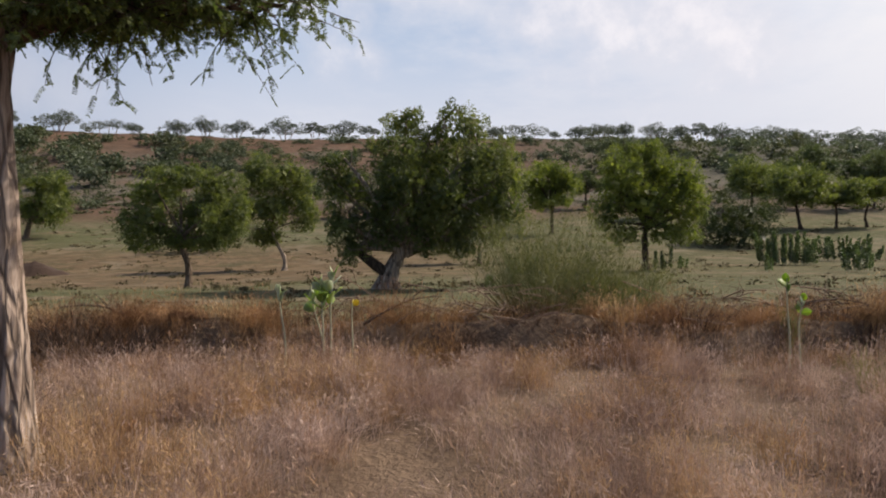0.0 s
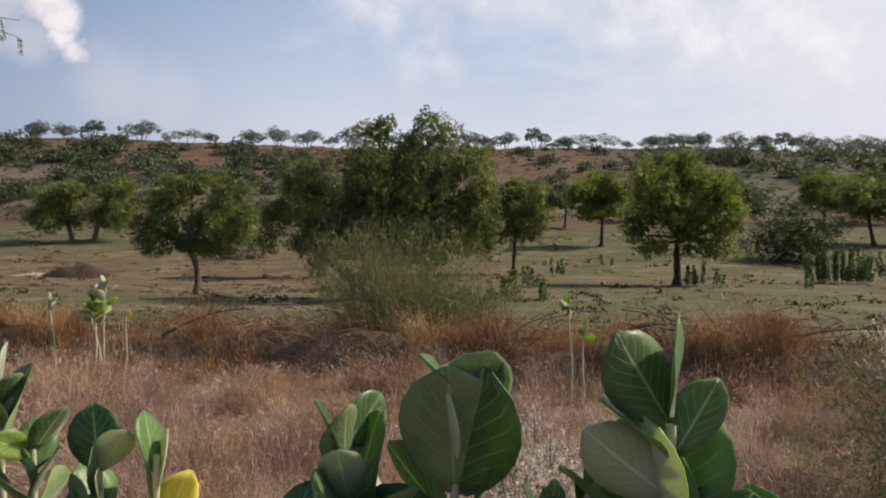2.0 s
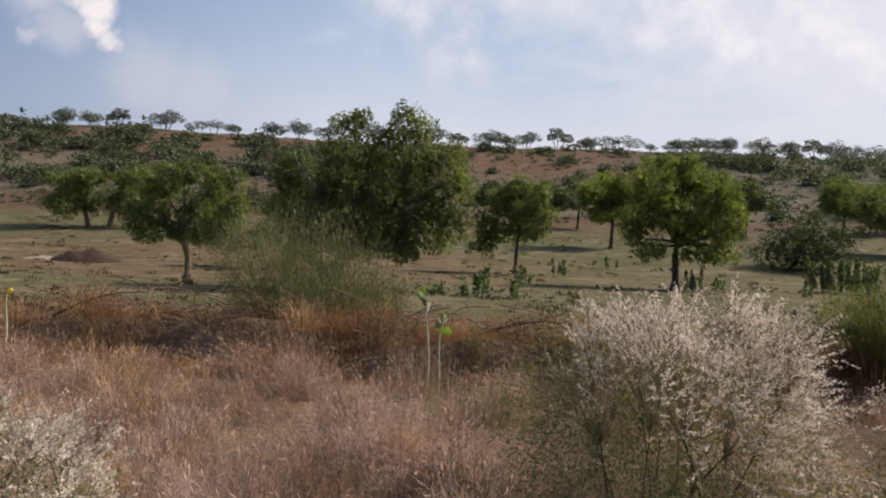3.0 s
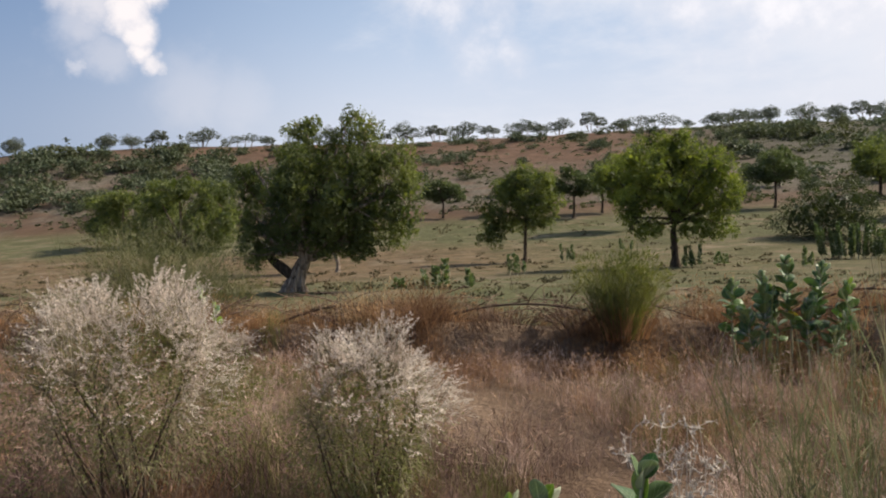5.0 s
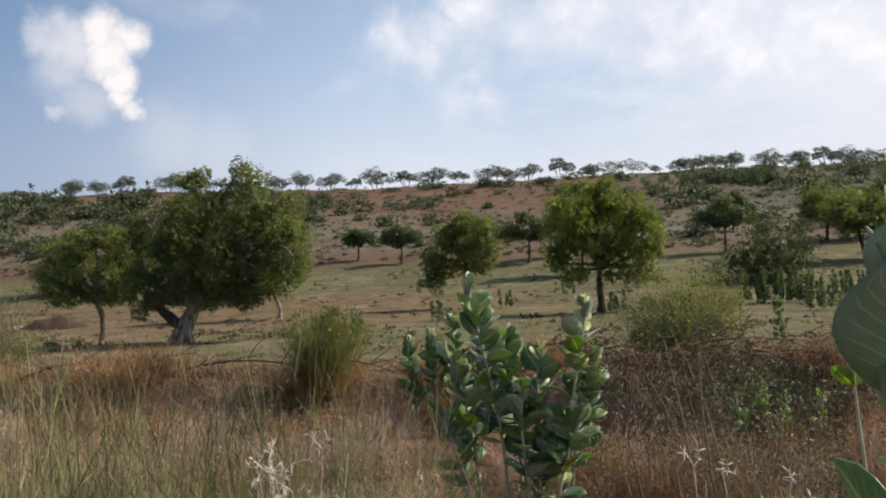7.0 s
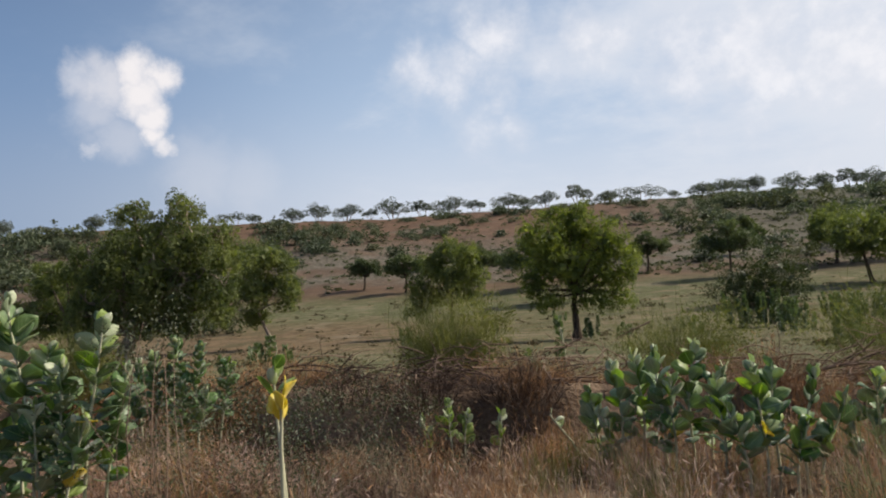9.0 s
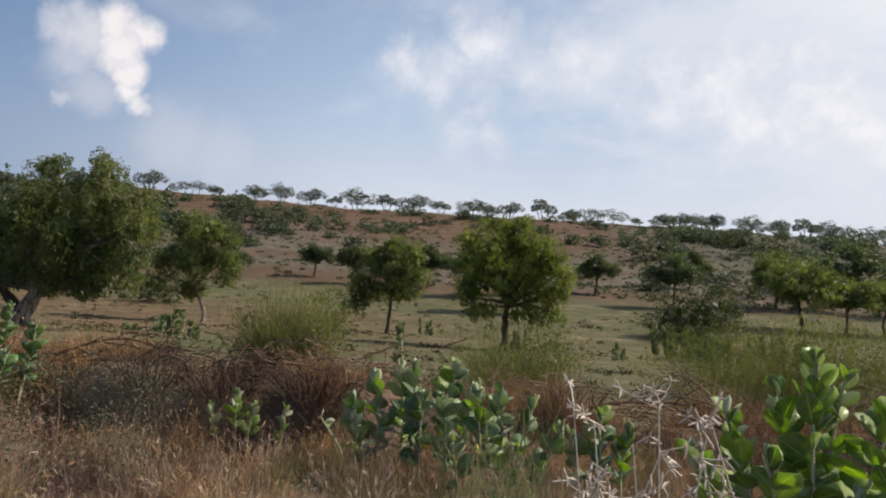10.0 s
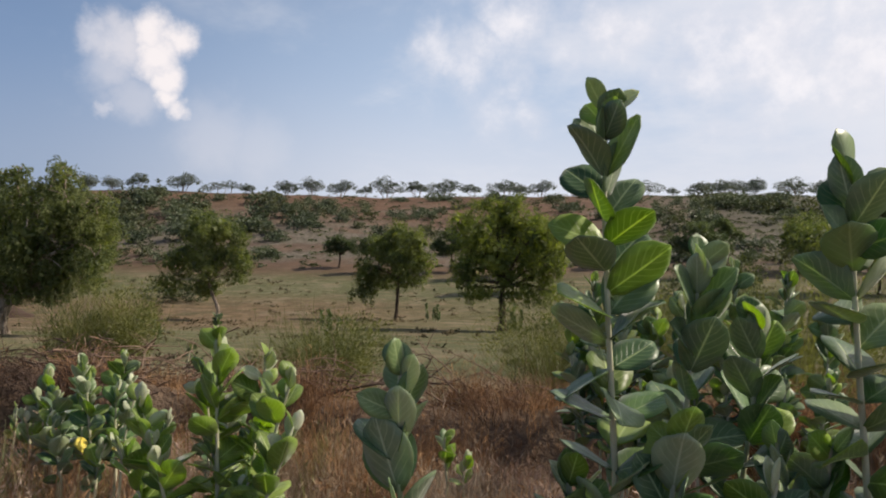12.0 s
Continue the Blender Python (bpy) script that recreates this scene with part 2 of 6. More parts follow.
def wax_leaf(name, dark, light, vein, through):
    """A thick waxy leaf with a pale midrib and side veins, drawn along its own length."""
    def build(n):
        uv = n.add("ShaderNodeUVMap", uv_map="UVMap").outputs[0]
        s = n.add("ShaderNodeSeparateXYZ", {0: uv})
        across = n.math("ABSOLUTE", n.math("SUBTRACT", s.outputs[0], 0.5))
        mid = n.ramp(across, 0.012, 0.035, 1.0, 0.0)
        saw = n.math("FRACT", n.math("MULTIPLY", n.math("SUBTRACT", s.outputs[1], n.math("MULTIPLY", across, 0.75)), 7.0))
        side = n.math("MULTIPLY", n.ramp(n.math("ABSOLUTE", n.math("SUBTRACT", saw, 0.5)), 0.03, 0.09, 0.45, 0.0), n.ramp(across, 0.3, 0.48, 1.0, 0.0))
        rnd = n.add("ShaderNodeObjectInfo").outputs["Random"]
        spot = n.noise(n.add("ShaderNodeTexCoord").outputs["Object"], 28.0, 4.0, 0.6)
        c = n.mix(n.ramp(n.math("ADD", n.math("MULTIPLY", spot, 0.6), n.math("MULTIPLY", rnd, 0.5)), 0.3, 0.8), dark, light)
        c = n.mix(n.math("MAXIMUM", mid, side), c, vein)
        tint = n.mix(1.0, c, (1.5, 1.6, 0.55), "MULTIPLY")
        h = n.math("SUBTRACT", spot, n.math("MULTIPLY", n.math("MAXIMUM", mid, side), 1.5))
        bump = n.add("ShaderNodeBump", {"Height": h, "Strength": 0.35, "Distance": 0.004}).outputs[0]
        p = n.add("ShaderNodeBsdfPrincipled", {"Base Color": c, "Roughness": 0.40, "Normal": bump, "Specular IOR Level": 0.5, "Sheen Weight": 0.25, "Sheen Roughness": 0.4}).outputs[0]
        t = n.add("ShaderNodeBsdfTranslucent", {"Color": tint}).outputs[0]
        return n.add("ShaderNodeMixShader", {0: through, 1: p, 2: t}).outputs[0]
    return material(name, build)


M_GROUND = ground_mat()
M_BARK = bark_mat("bark_brown", (0.12, 0.085, 0.06), (0.30, 0.23, 0.17), 14.0)
M_BARK_PALE = bark_mat("bark_pale", (0.20, 0.15, 0.11), (0.46, 0.38, 0.30), 9.0)
M_BARK_DARK = bark_mat("bark_dark", (0.05, 0.035, 0.025), (0.13, 0.095, 0.065), 10.0)
M_LEAF = foliage("leaves_olive", (0.066, 0.086, 0.036), (0.185, 0.205, 0.075), 0.9, 0.40)
M_LEAF_BIG = foliage("leaves_dusky", (0.062, 0.080, 0.036), (0.180, 0.198, 0.078), 0.9, 0.40)
M_LEAF_BRIGHT = foliage("leaves_fresh", (0.075, 0.098, 0.034), (0.215, 0.238, 0.068), 0.7, 0.44)
M_SCRUB = foliage("scrub", (0.026, 0.038, 0.018), (0.062, 0.076, 0.034), 0.25, 0.25)
# Hill scrub and far leaf greens are cooled and greyed to carry haze
M_HILL_HAZED = foliage("hill_scrub", (0.064, 0.084, 0.054), (0.130, 0.150, 0.094), 0.10, 0.25, 0.55, (1.2, 1.3, 0.9))
# Ridge crowns made paler: distance haze put into the leaf colour
M_RIDGE_HAZED = foliage("ridge_crown_hazed", (0.085, 0.102, 0.086), (0.150, 0.168, 0.138), 0.10, 0.28, 0.55, (1.1, 1.2, 0.95))
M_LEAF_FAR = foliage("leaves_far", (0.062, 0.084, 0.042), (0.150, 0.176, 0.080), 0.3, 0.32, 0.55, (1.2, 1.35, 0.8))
M_SCRUB_GREY = foliage("scrub_grey", (0.065, 0.073, 0.046), (0.130, 0.137, 0.088), 0.4, 0.2)
M_BROOM = foliage("broom_green", (0.098, 0.104, 0.058), (0.190, 0.182, 0.104), 2.0, 0.25, 0.6)
M_BROOM_DARK = foliage("broom_dusky", (0.080, 0.090, 0.036), (0.185, 0.180, 0.075), 1.2, 0.35, 0.6)
M_REED = straw("reed_straw", ((0.17, 0.18, 0.075), (0.36, 0.32, 0.19), (0.12, 0.14, 0.05)), 3.0, 0.25)
M_REED_GREEN = straw("reed_green", ((0.15, 0.17, 0.080), (0.28, 0.28, 0.15), (0.12, 0.145, 0.062)), 3.0, 0.35)
M_GOLD = straw("straw_gold", ((0.46, 0.29, 0.135), (0.54, 0.38, 0.21), (0.36, 0.20, 0.10)), 1.0)
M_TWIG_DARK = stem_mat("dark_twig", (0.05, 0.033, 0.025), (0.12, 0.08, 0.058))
M_GRASS = straw("straw_pink", ((0.34, 0.235, 0.185), (0.56, 0.43, 0.36), (0.44, 0.28, 0.15)), 1.5)
M_RUST = straw("straw_rust", ((0.26, 0.145, 0.072), (0.42, 0.255, 0.130), (0.15, 0.088, 0.055)), 1.5)
M_DRYBUSH = straw("dry_bush", ((0.095, 0.060, 0.042), (0.18, 0.115, 0.075), (0.060, 0.040, 0.030)), 2.0, 0.15)
M_FIELD = straw("field_grass", ((0.149, 0.149, 0.067), (0.265, 0.230, 0.127), (0.109, 0.127, 0.048)), 0.25)
M_STRAW = straw("straw_pale", ((0.30, 0.235, 0.16), (0.46, 0.385, 0.28), (0.22, 0.155, 0.10)), 1.5, 0.3)
M_OLIVE = foliage("dusty_olive", (0.110, 0.122, 0.050), (0.215, 0.215, 0.098), 2.0, 0.3, 0.6)
M_GREENGRASS = straw("green_grass", ((0.15, 0.17, 0.05), (0.22, 0.22, 0.08), (0.30, 0.26, 0.12)), 0.8)
M_SILVER = straw("silver_plume", ((0.74, 0.66, 0.58), (0.82, 0.76, 0.68), (0.64, 0.55, 0.47)), 3.0, 0.48)
M_SILVER_STEM = stem_mat("grey_green_stem", (0.15, 0.13, 0.075), (0.29, 0.25, 0.155))
M_TWIG = stem_mat("dry_twig", (0.13, 0.085, 0.06), (0.30, 0.21, 0.15))
M_TWIG_PALE = stem_mat("bleached_twig", (0.44, 0.38, 0.32), (0.66, 0.60, 0.52))
M_CAL_TOP = wax_leaf("wax_leaf_top", (0.095, 0.165, 0.066), (0.205, 0.290, 0.130), (0.38, 0.46, 0.28), 0.32)
M_CAL_FRESH = wax_leaf("wax_leaf_fresh", (0.180, 0.260, 0.060), (0.350, 0.440, 0.130), (0.52, 0.60, 0.28), 0.52)
M_CAL_UNDER = wax_leaf("wax_leaf_under", (0.180, 0.250, 0.135), (0.350, 0.405, 0.250), (0.50, 0.55, 0.38), 0.28)
M_CAL_DEEP = wax_leaf("wax_leaf_deep", (0.044, 0.112, 0.030), (0.120, 0.225, 0.060), (0.28, 0.38, 0.16), 0.32)
M_CAL_DEEP_UNDER = wax_leaf("wax_leaf_deep_under", (0.125, 0.205, 0.068), (0.280, 0.365, 0.150), (0.42, 0.50, 0.26), 0.34)
M_CAL_PALE = wax_leaf("wax_leaf_woolly", (0.40, 0.45, 0.30), (0.56, 0.58, 0.44), (0.62, 0.64, 0.50), 0.3)
M_CAL_YELLOW = wax_leaf("wax_leaf_yellow", (0.62, 0.47, 0.04), (0.76, 0.64, 0.12), (0.80, 0.72, 0.30), 0.35)
M_CAL_STEM = stem_mat("pale_stem", (0.36, 0.36, 0.22), (0.52, 0.50, 0.36))
M_STONE = stem_mat("pale_stone", (0.36, 0.31, 0.26), (0.52, 0.47, 0.41), 4.0)
M_DUNG = stem_mat("dark_heap", (0.030, 0.020, 0.014), (0.075, 0.046, 0.032), 6.0)


# ---------------------------------------------------------------- shape tools
rng = np.random.default_rng(7)


def unit(v):
    return v / np.maximum(np.linalg.norm(v, axis=-1, keepdims=True), 1e-9)


def quads_mesh(name, verts, quads, mats, smooth=False):
    """A mesh of four-cornered faces from arrays."""
    verts, quads = np.asarray(verts, np.float32), np.asarray(quads, np.int32)
    me = bpy.data.meshes.new(name)
    me.vertices.add(len(verts))
    me.vertices.foreach_set("co", verts.ravel())
    me.loops.add(quads.size)
    me.loops.foreach_set("vertex_index", quads.ravel())
    me.polygons.add(len(quads))
    me.polygons.foreach_set("loop_start", np.arange(0, quads.size, 4, dtype=np.int32))
    me.update(calc_edges=True)
    for m in mats if isinstance(mats, (list, tuple)) else (mats,):
        me.materials.append(m)
    if smooth:
        me.shade_smooth()
    return me


def ribbons(P, W, side=None):
    """Strips along polylines: P is n x k x 3, W the widths n x k."""
    n, k, _ = P.shape
    if side is None:
        side = unit(rng.normal(size=(n, 1, 3)) * (1, 1, 0.25))
    off = side * W[:, :, None] * 0.5
    V = np.stack([P - off, P + off], 2).reshape(-1, 3)
    base = (np.arange(n) * k * 2)[:, None]
    j = np.arange(k - 1)[None, :] * 2
    a = base + j
    Q = np.stack([a, a + 1, a + 3, a + 2], -1).reshape(-1, 4)
    return V, Q


def leaves(C, D, L, W):
    """Leaf blades as bent lozenges: centres, directions, lengths, widths."""
    n = len(C)
    D = unit(D)
    S = unit(np.cross(D, unit(rng.normal(size=(n, 3)))))
    L, W = np.broadcast_to(L, n)[:, None], np.broadcast_to(W, n)[:, None]
    V = np.stack([C - D * L * 0.5, C + S * W * 0.5, C + D * L * 0.5, C - S * W * 0.5], 1).reshape(-1, 3)
    return V, np.arange(4 * n).reshape(-1, 4)


def join(*pairs):
    V, Q, o = [], [], 0
    for v, q in pairs:
        V.append(v)
        Q.append(np.asarray(q) + o)
        o += len(v)
    return np.concatenate(V), np.concatenate(Q)


def tube(P, R, sides=8, rough=0.0):
    """A round limb along points P with radii R, closed at its tip."""
    P, R = np.asarray(P, float), np.asarray(R, float)
    k = len(P)
    T = unit(np.gradient(P, axis=0))
    ref = np.where(np.abs(T[:, 2:3]) > 0.9, np.array([[1.0, 0, 0]]), np.array([[0, 0, 1.0]]))
    A = unit(np.cross(T, ref))
    for i in range(1, k):
        A[i] = unit(A[i - 1] - T[i] * np.dot(A[i - 1], T[i]))
    B = np.cross(T, A)
    ang = np.arange(sides) / sides * 2 * math.pi
    rr = R[:, None] * (1 + rough * rng.normal(size=(k, sides)))
    V = P[:, None] + rr[:, :, None] * (np.cos(ang)[None, :, None] * A[:, None] + np.sin(ang)[None, :, None] * B[:, None])
    i = np.arange(k - 1)[:, None] * sides
    j = np.arange(sides)[None]
    Q = np.stack([i + j, i + (j + 1) % sides, i + sides + (j + 1) % sides, i + sides + j], -1).reshape(-1, 4)
    return V.reshape(-1, 3), Q


def bend(a, b, k=7, sag=0.0, jitter=0.0):
    """A curved line from a to b."""
    a, b = np.asarray(a, float), np.asarray(b, float)
    s = np.linspace(0, 1, k)[:, None]
    L = np.linalg.norm(b - a)
    P = a + (b - a) * s
    P = P + np.sin(s * math.pi) * np.array([[0, 0, sag * L]]) + np.sin(s * math.pi) * rng.normal(size=(1, 3)) * jitter * L
    return P


def part(name, mesh, parent, label=""):
    ob = new(name, mesh)
    ob.parent = parent
    if label:
        tagged(ob, label)
    return ob


def thing(name, x, y, z, label, category, group="", turn=0.0):
    ob = new(name)
    ob.empty_display_size = 0.2
    ob.matrix_world = pose(x, y, z, 0, 0, turn)
    return tagged(ob, label, category, group)


# ---------------------------------------------------------------- ground
def smooth(a, b, v):
    t = np.clip((v - a) / (b - a), 0, 1)
    return t * t * (3 - 2 * t)


def vnoise(x, y, s, seed=0.0):
    """Cheap rolling relief from sines."""
    return (np.sin(x * s * 1.7 + 1.3 + seed) * np.cos(y * s * 1.3 + 0.7 * seed) + 0.6 * np.sin(x * s * 3.1 + y * s * 2.7 + seed * 2.1)
            + 0.4 * np.sin(-x * s * 5.3 + y * s * 6.1 + seed)) / 2.0


def ridge_y(x):
    return np.clip(231 + 0.75 * x, 135, 460)


def ridge_z(x):
    return np.interp(x, [-400, -160, -122, -98, -71, -47, -15, 40, 77, 137, 261, 600], [14, 22.5, 25.3, 27.8, 29.3, 30.5, 33.8, 39.2, 42.8, 46.8, 55, 60])


def height(x, y):
    x, y = np.asarray(x, float), np.asarray(y, float)
    z = np.interp(y, [-5000, 1.2, 5.0, 6.6, 9.2, 12, 20, 27, 33, 45, 52, 60, 68, 76, 83, 90], [0, 0.0, 0.18, 0.26, 0.22, 0.12, 0.18, -0.1, -0.3, -0.25, -0.15, 0.55, 1.45, 2.4, 3.4, 4.5])
    z = z - 0.4 * smooth(4, 14, -x) * smooth(22, 30, y) * (1 - smooth(50, 70, y))
    lip = y - 0.25 * vnoise(x, y * 0, 0.5) - 0.12 * vnoise(x, y * 0, 1.9, 3.0)
    bank = smooth(7.35, 7.62, lip) * (1 - smooth(7.75, 9.6, lip)) * (0.42 + 0.13 * vnoise(x, y, 0.9, 2.0)) * smooth(-60, -9, x) * (1 - smooth(30, 60, x))
    z = z + bank
    pit = -0.42 * np.exp(-((x - 11.1) / 1.45) ** 4 - ((y - 7.0) / 0.46) ** 2) + 0.12 * np.exp(-((x - 11.0) / 1.5) ** 4) * smooth(7.3, 7.5, y) * (1 - smooth(7.7, 8.8, y))
    z = z + pit
    yr, zr = ridge_y(x), ridge_z(x)
    u = np.clip((y - 90) / np.maximum(yr - 90, 20), 0, 1)
    hill = (zr - 4.5) * (0.88 * u + 0.12 * smooth(0, 1, u)) + 0.9 * vnoise(x, y, 0.05, 1.0) * np.sin(u * math.pi) + 0.35 * vnoise(x, y, 0.22, 4.0) * np.sin(u * math.pi)
    z = z + np.where(y > 90, hill, 0)
    back = smooth(0, 160, y - yr)
    z = z * (1 - 0.5 * back) * (1 - smooth(200, 1500, y - yr))
    side = smooth(350, 1500, np.abs(x))
    z = z * (1 - side)
    z = z + 0.02 * vnoise(x, y, 3.0, 5.0) * (y > 1) * (y < 90)
    return z


def spread(inner_a, inner_b, step, grow, limit_lo, limit_hi):
    v = list(np.arange(inner_a, inner_b + 1e-6, step))
    s = step
    while v[-1] < limit_hi:
        s *= grow
        v.append(v[-1] + s)
    s = step
    while v[0] > limit_lo:
        s *= grow
        v.insert(0, v[0] - s)
    return np.array(v)


gx = spread(-7, 21, 0.35, 1.09, -4000, 4000)
gy = spread(6.6, 9.0, 0.12, 1.05, -4000, 4500)
GX, GY = np.meshgrid(gx, gy, indexing="xy")
GZ = height(GX, GY)
nx, ny = len(gx), len(gy)
ii = (np.arange(ny - 1)[:, None] * nx + np.arange(nx - 1)[None]).ravel()
ground = new("ground", quads_mesh("ground", np.stack([GX, GY, GZ], -1).reshape(-1, 3), np.stack([ii, ii + 1, ii + nx + 1, ii + nx], -1), M_GROUND, True))
tagged(ground, "dry sandy earth rising to a scrubby reddish hillside", "ground", kind="structure")


def gz(x, y):
    return float(height(x, y))


# ---------------------------------------------------------------- trees
def crown(lobes, count, leaf, droop=0.5, puff=0.42, core=60, gaps=0.05, slim=0.50, lumps=0):
    """Leaves in many small puffs over a set of rounded lobes, with hanging tips, gaps, and big inner leaves that keep the heart of the crown dark."""
    if lumps:
        more = []
        for cx, cy, cz, rx, ry, rz in lobes:
            more.append((cx, cy, cz, rx * 0.80, ry * 0.80, rz * 0.80))
            for d in unit(rng.normal(size=(lumps, 3)) + (0, -0.15, 0.1)):
                q = rng.uniform(0.30, 0.52)
                more.append((cx + d[0] * rx * 0.74, cy + d[1] * ry * 0.74, cz + d[2] * rz * 0.78, rx * q, ry * q, rz * q * 1.1))
        lobes = more
    area = np.array([(l[3] * l[4] * l[5]) ** 0.667 for l in lobes])
    per = np.maximum(60, area / area.sum() * count * 1.08).astype(int)
    parts = []
    for (cx, cy, cz, rx, ry, rz), m in zip(lobes, per):
        R = np.array([rx, ry, rz])
        g = int(np.clip(m / 45, 5, 44))
        i = np.arange(g) + 0.5
        ph, th = np.arccos(1 - 2 * i / g), i * 2.39996 + rng.uniform(0, 6)
        gd = unit(np.stack([np.cos(th) * np.sin(ph), np.sin(th) * np.sin(ph), np.cos(ph)], 1) + rng.normal(size=(g, 3)) * 0.22)
        gd = gd[rng.random(g) > gaps]
        g = len(gd)
        gc = gd * rng.uniform(0.60, 1.02, (g, 1))
        gs = puff * rng.uniform(0.55, 1.35, g)
        w = rng.choice(g, m, p=gs ** 2 / (gs ** 2).sum())
        d = unit(rng.normal(size=(m, 3)) + gd[w] * 0.7)
        r = rng.random(m) ** 0.4 * (1 + 0.10 * rng.normal(size=m))
        tail = rng.random(m) < 0.22 * droop
        q = gc[w] + d * (r * gs[w])[:, None] * (1, 1, 1 + 0.25 * droop)
        q[:, 2] -= tail * rng.random(m) * gs[w] * 1.2 * droop
        c = np.array([cx, cy, cz]) + q * R
        dd = unit(d * 0.8 + gd[w] * 0.3 + rng.normal(size=(m, 3)) * 0.55 + np.array([0, 0, -0.9 * droop]))
        parts.append(leaves(c, dd, leaf * rng.uniform(0.6, 1.5, m), leaf * slim * rng.uniform(0.7, 1.3, m)))
        if core:
            k = max(6, int(core * R.mean() ** 2 / max(l[3] ** 2 for l in lobes)))
            s = R.mean()
            cc = np.array([cx, cy, cz]) + unit(rng.normal(size=(k, 3))) * rng.random((k, 1)) ** 0.33 * R * 0.74
            parts.append(leaves(cc, rng.normal(size=(k, 3)), s * rng.uniform(0.30, 0.5, k), s * rng.uniform(0.20, 0.34, k)))
    return join(*parts)


def tree(name, x, y, lobes, label, group="", count=9000, leaf=0.10, trunk=((0, 0, 0), (0.1, 0, 1.2), (0.0, 0, 2.4)), r0=0.16, leaf_mat=None, bark=None, droop=0.5,
         category="tree", sink=0.08):
    t = thing(name, x, y, gz(x, y) - sink, label, category, group)
    T = np.array(trunk, float)
    k = 11
    s = np.linspace(0, len(T) - 1, k)
    line = np.stack([np.interp(s, np.arange(len(T)), T[:, i]) for i in range(3)], 1)
    line[1:-1] = line[1:-1] * 0.6 + 0.2 * (line[:-2] + line[2:])
    rad = np.linspace(r0, r0 * 0.62, k) * (1 + 0.10 * np.sin(np.arange(k) * 2.1))
    rad[0] *= 1.5
    rad[1] *= 1.12
    part("trunk", quads_mesh("trunk", *tube(line, rad, 12, 0.07), bark or M_BARK, True), t)
    top = line[-1]
    woods = []
    for cx, cy, cz, rx, ry, rz in lobes:
        e = np.array([cx, cy, cz + rz * 0.35])
        b = bend(top - (0, 0, rng.uniform(0, 0.3)), e, 7, 0.05, 0.06)
        woods.append(tube(b, np.linspace(r0 * 0.5, r0 * 0.10, 7), 6, 0.06))
        for _ in range(5):
            d = unit(rng.normal(size=3) + (0, 0, 0.3))
            q = b[rng.integers(3, 7)]
            woods.append(tube(bend(q, q + d * (rx, ry, rz) * rng.uniform(0.6, 1.1), 5, 0.04, 0.06), np.linspace(r0 * 0.13, r0 * 0.03, 5), 5))
    part("limb_frame", quads_mesh("limb_frame", *join(*woods), bark or M_BARK, True), t)
    part("crown", quads_mesh("crown", *crown(lobes, int(count * 1.4), leaf * 0.77, droop, core=190, gaps=0.02, lumps=5), leaf_mat or M_LEAF), t)
    return t


BIG_LOBES = [(2.15, 0.18, 5.4, 0.48, 0.54, 0.36), (2.65, -0.23, 4.95, 0.6, 0.68, 0.58), (1.81, 0.17, 4.85, 0.44, 0.5, 0.42), (0.71, -0.28, 5.03, 0.74, 0.83, 0.42), (0.11, 0.19, 4.41, 0.55, 0.58, 0.48),
             (0.52, -0.33, 3.73, 0.94, 0.99, 0.79), (1.79, 0.34, 3.71, 0.98, 1.03, 0.85), (2.89, -0.27, 3.85, 0.78, 0.88, 0.84), (-0.17, 0.25, 2.64, 0.72, 0.81, 0.77), (1.02, -0.33, 2.46, 0.93, 0.98, 0.76),
             (2.29, 0.29, 2.52, 0.84, 0.88, 0.76), (3.13, -0.25, 2.68, 0.7, 0.74, 0.7), (-1.04, 0.13, 1.5, 0.34, 0.45, 0.42), (0.33, 0.35, 1.75, 0.45, 0.5, 0.31), (1.86, 0.24, 1.86, 0.67, 0.71, 0.42),
             (1.38, -0.24, 4.3, 0.68, 0.71, 0.51), (-0.95, 0.3, 3.2, 0.62, 0.8, 0.72), (-1.0, -0.2, 2.1, 0.55, 0.7, 0.55), (2.39, -0.28, 2.0, 0.75, 0.94, 0.75), (1.3, 1.2, 3.2, 1.1, 1.0, 1.2), (0.3, -1.1, 3.0, 0.9, 0.8, 0.9), (2.0, -1.0, 2.9, 0.9, 0.8, 0.9), (-0.35, -0.3, 2.15, 0.6, 0.6, 0.5), (0.9, 0.3, 1.95, 0.6, 0.6, 0.4), (1.4, -0.6, 1.95, 0.6, 0.6, 0.4), (-0.8, -0.2, 1.28, 0.5, 0.5, 0.34), (1.75, -0.2, 1.42, 0.6, 0.6, 0.36), (2.45, 0, 1.5, 0.5, 0.5, 0.34), (-0.2, 0.5, 1.5, 0.45, 0.5, 0.3), (0.75, -0.75, 1.75, 0.5, 0.4, 0.35), (-0.95, -0.45, 1.15, 0.5, 0.45, 0.34), (1.3, -0.5, 1.4, 0.6, 0.5, 0.34), (2.2, -0.3, 1.25, 0.55, 0.5, 0.34), (0.0, -0.65, 1.6, 0.5, 0.4, 0.32), (-0.45, 0.2, 1.55, 0.45, 0.5, 0.32), (3.75, 0.1, 3.3, 0.7, 0.8, 0.7), (3.85, -0.2, 2.35, 0.6, 0.7, 0.65), (3.3, 0.2, 1.75, 0.55, 0.6, 0.45), (3.5, 0.2, 4.2, 0.55, 0.6, 0.5), (-1.55, 0.2, 3.1, 0.55, 0.7, 0.9), (-1.5, -0.1, 2.0, 0.5, 0.6, 0.6), (-1.3, 0.1, 4.0, 0.5, 0.6, 0.4)]
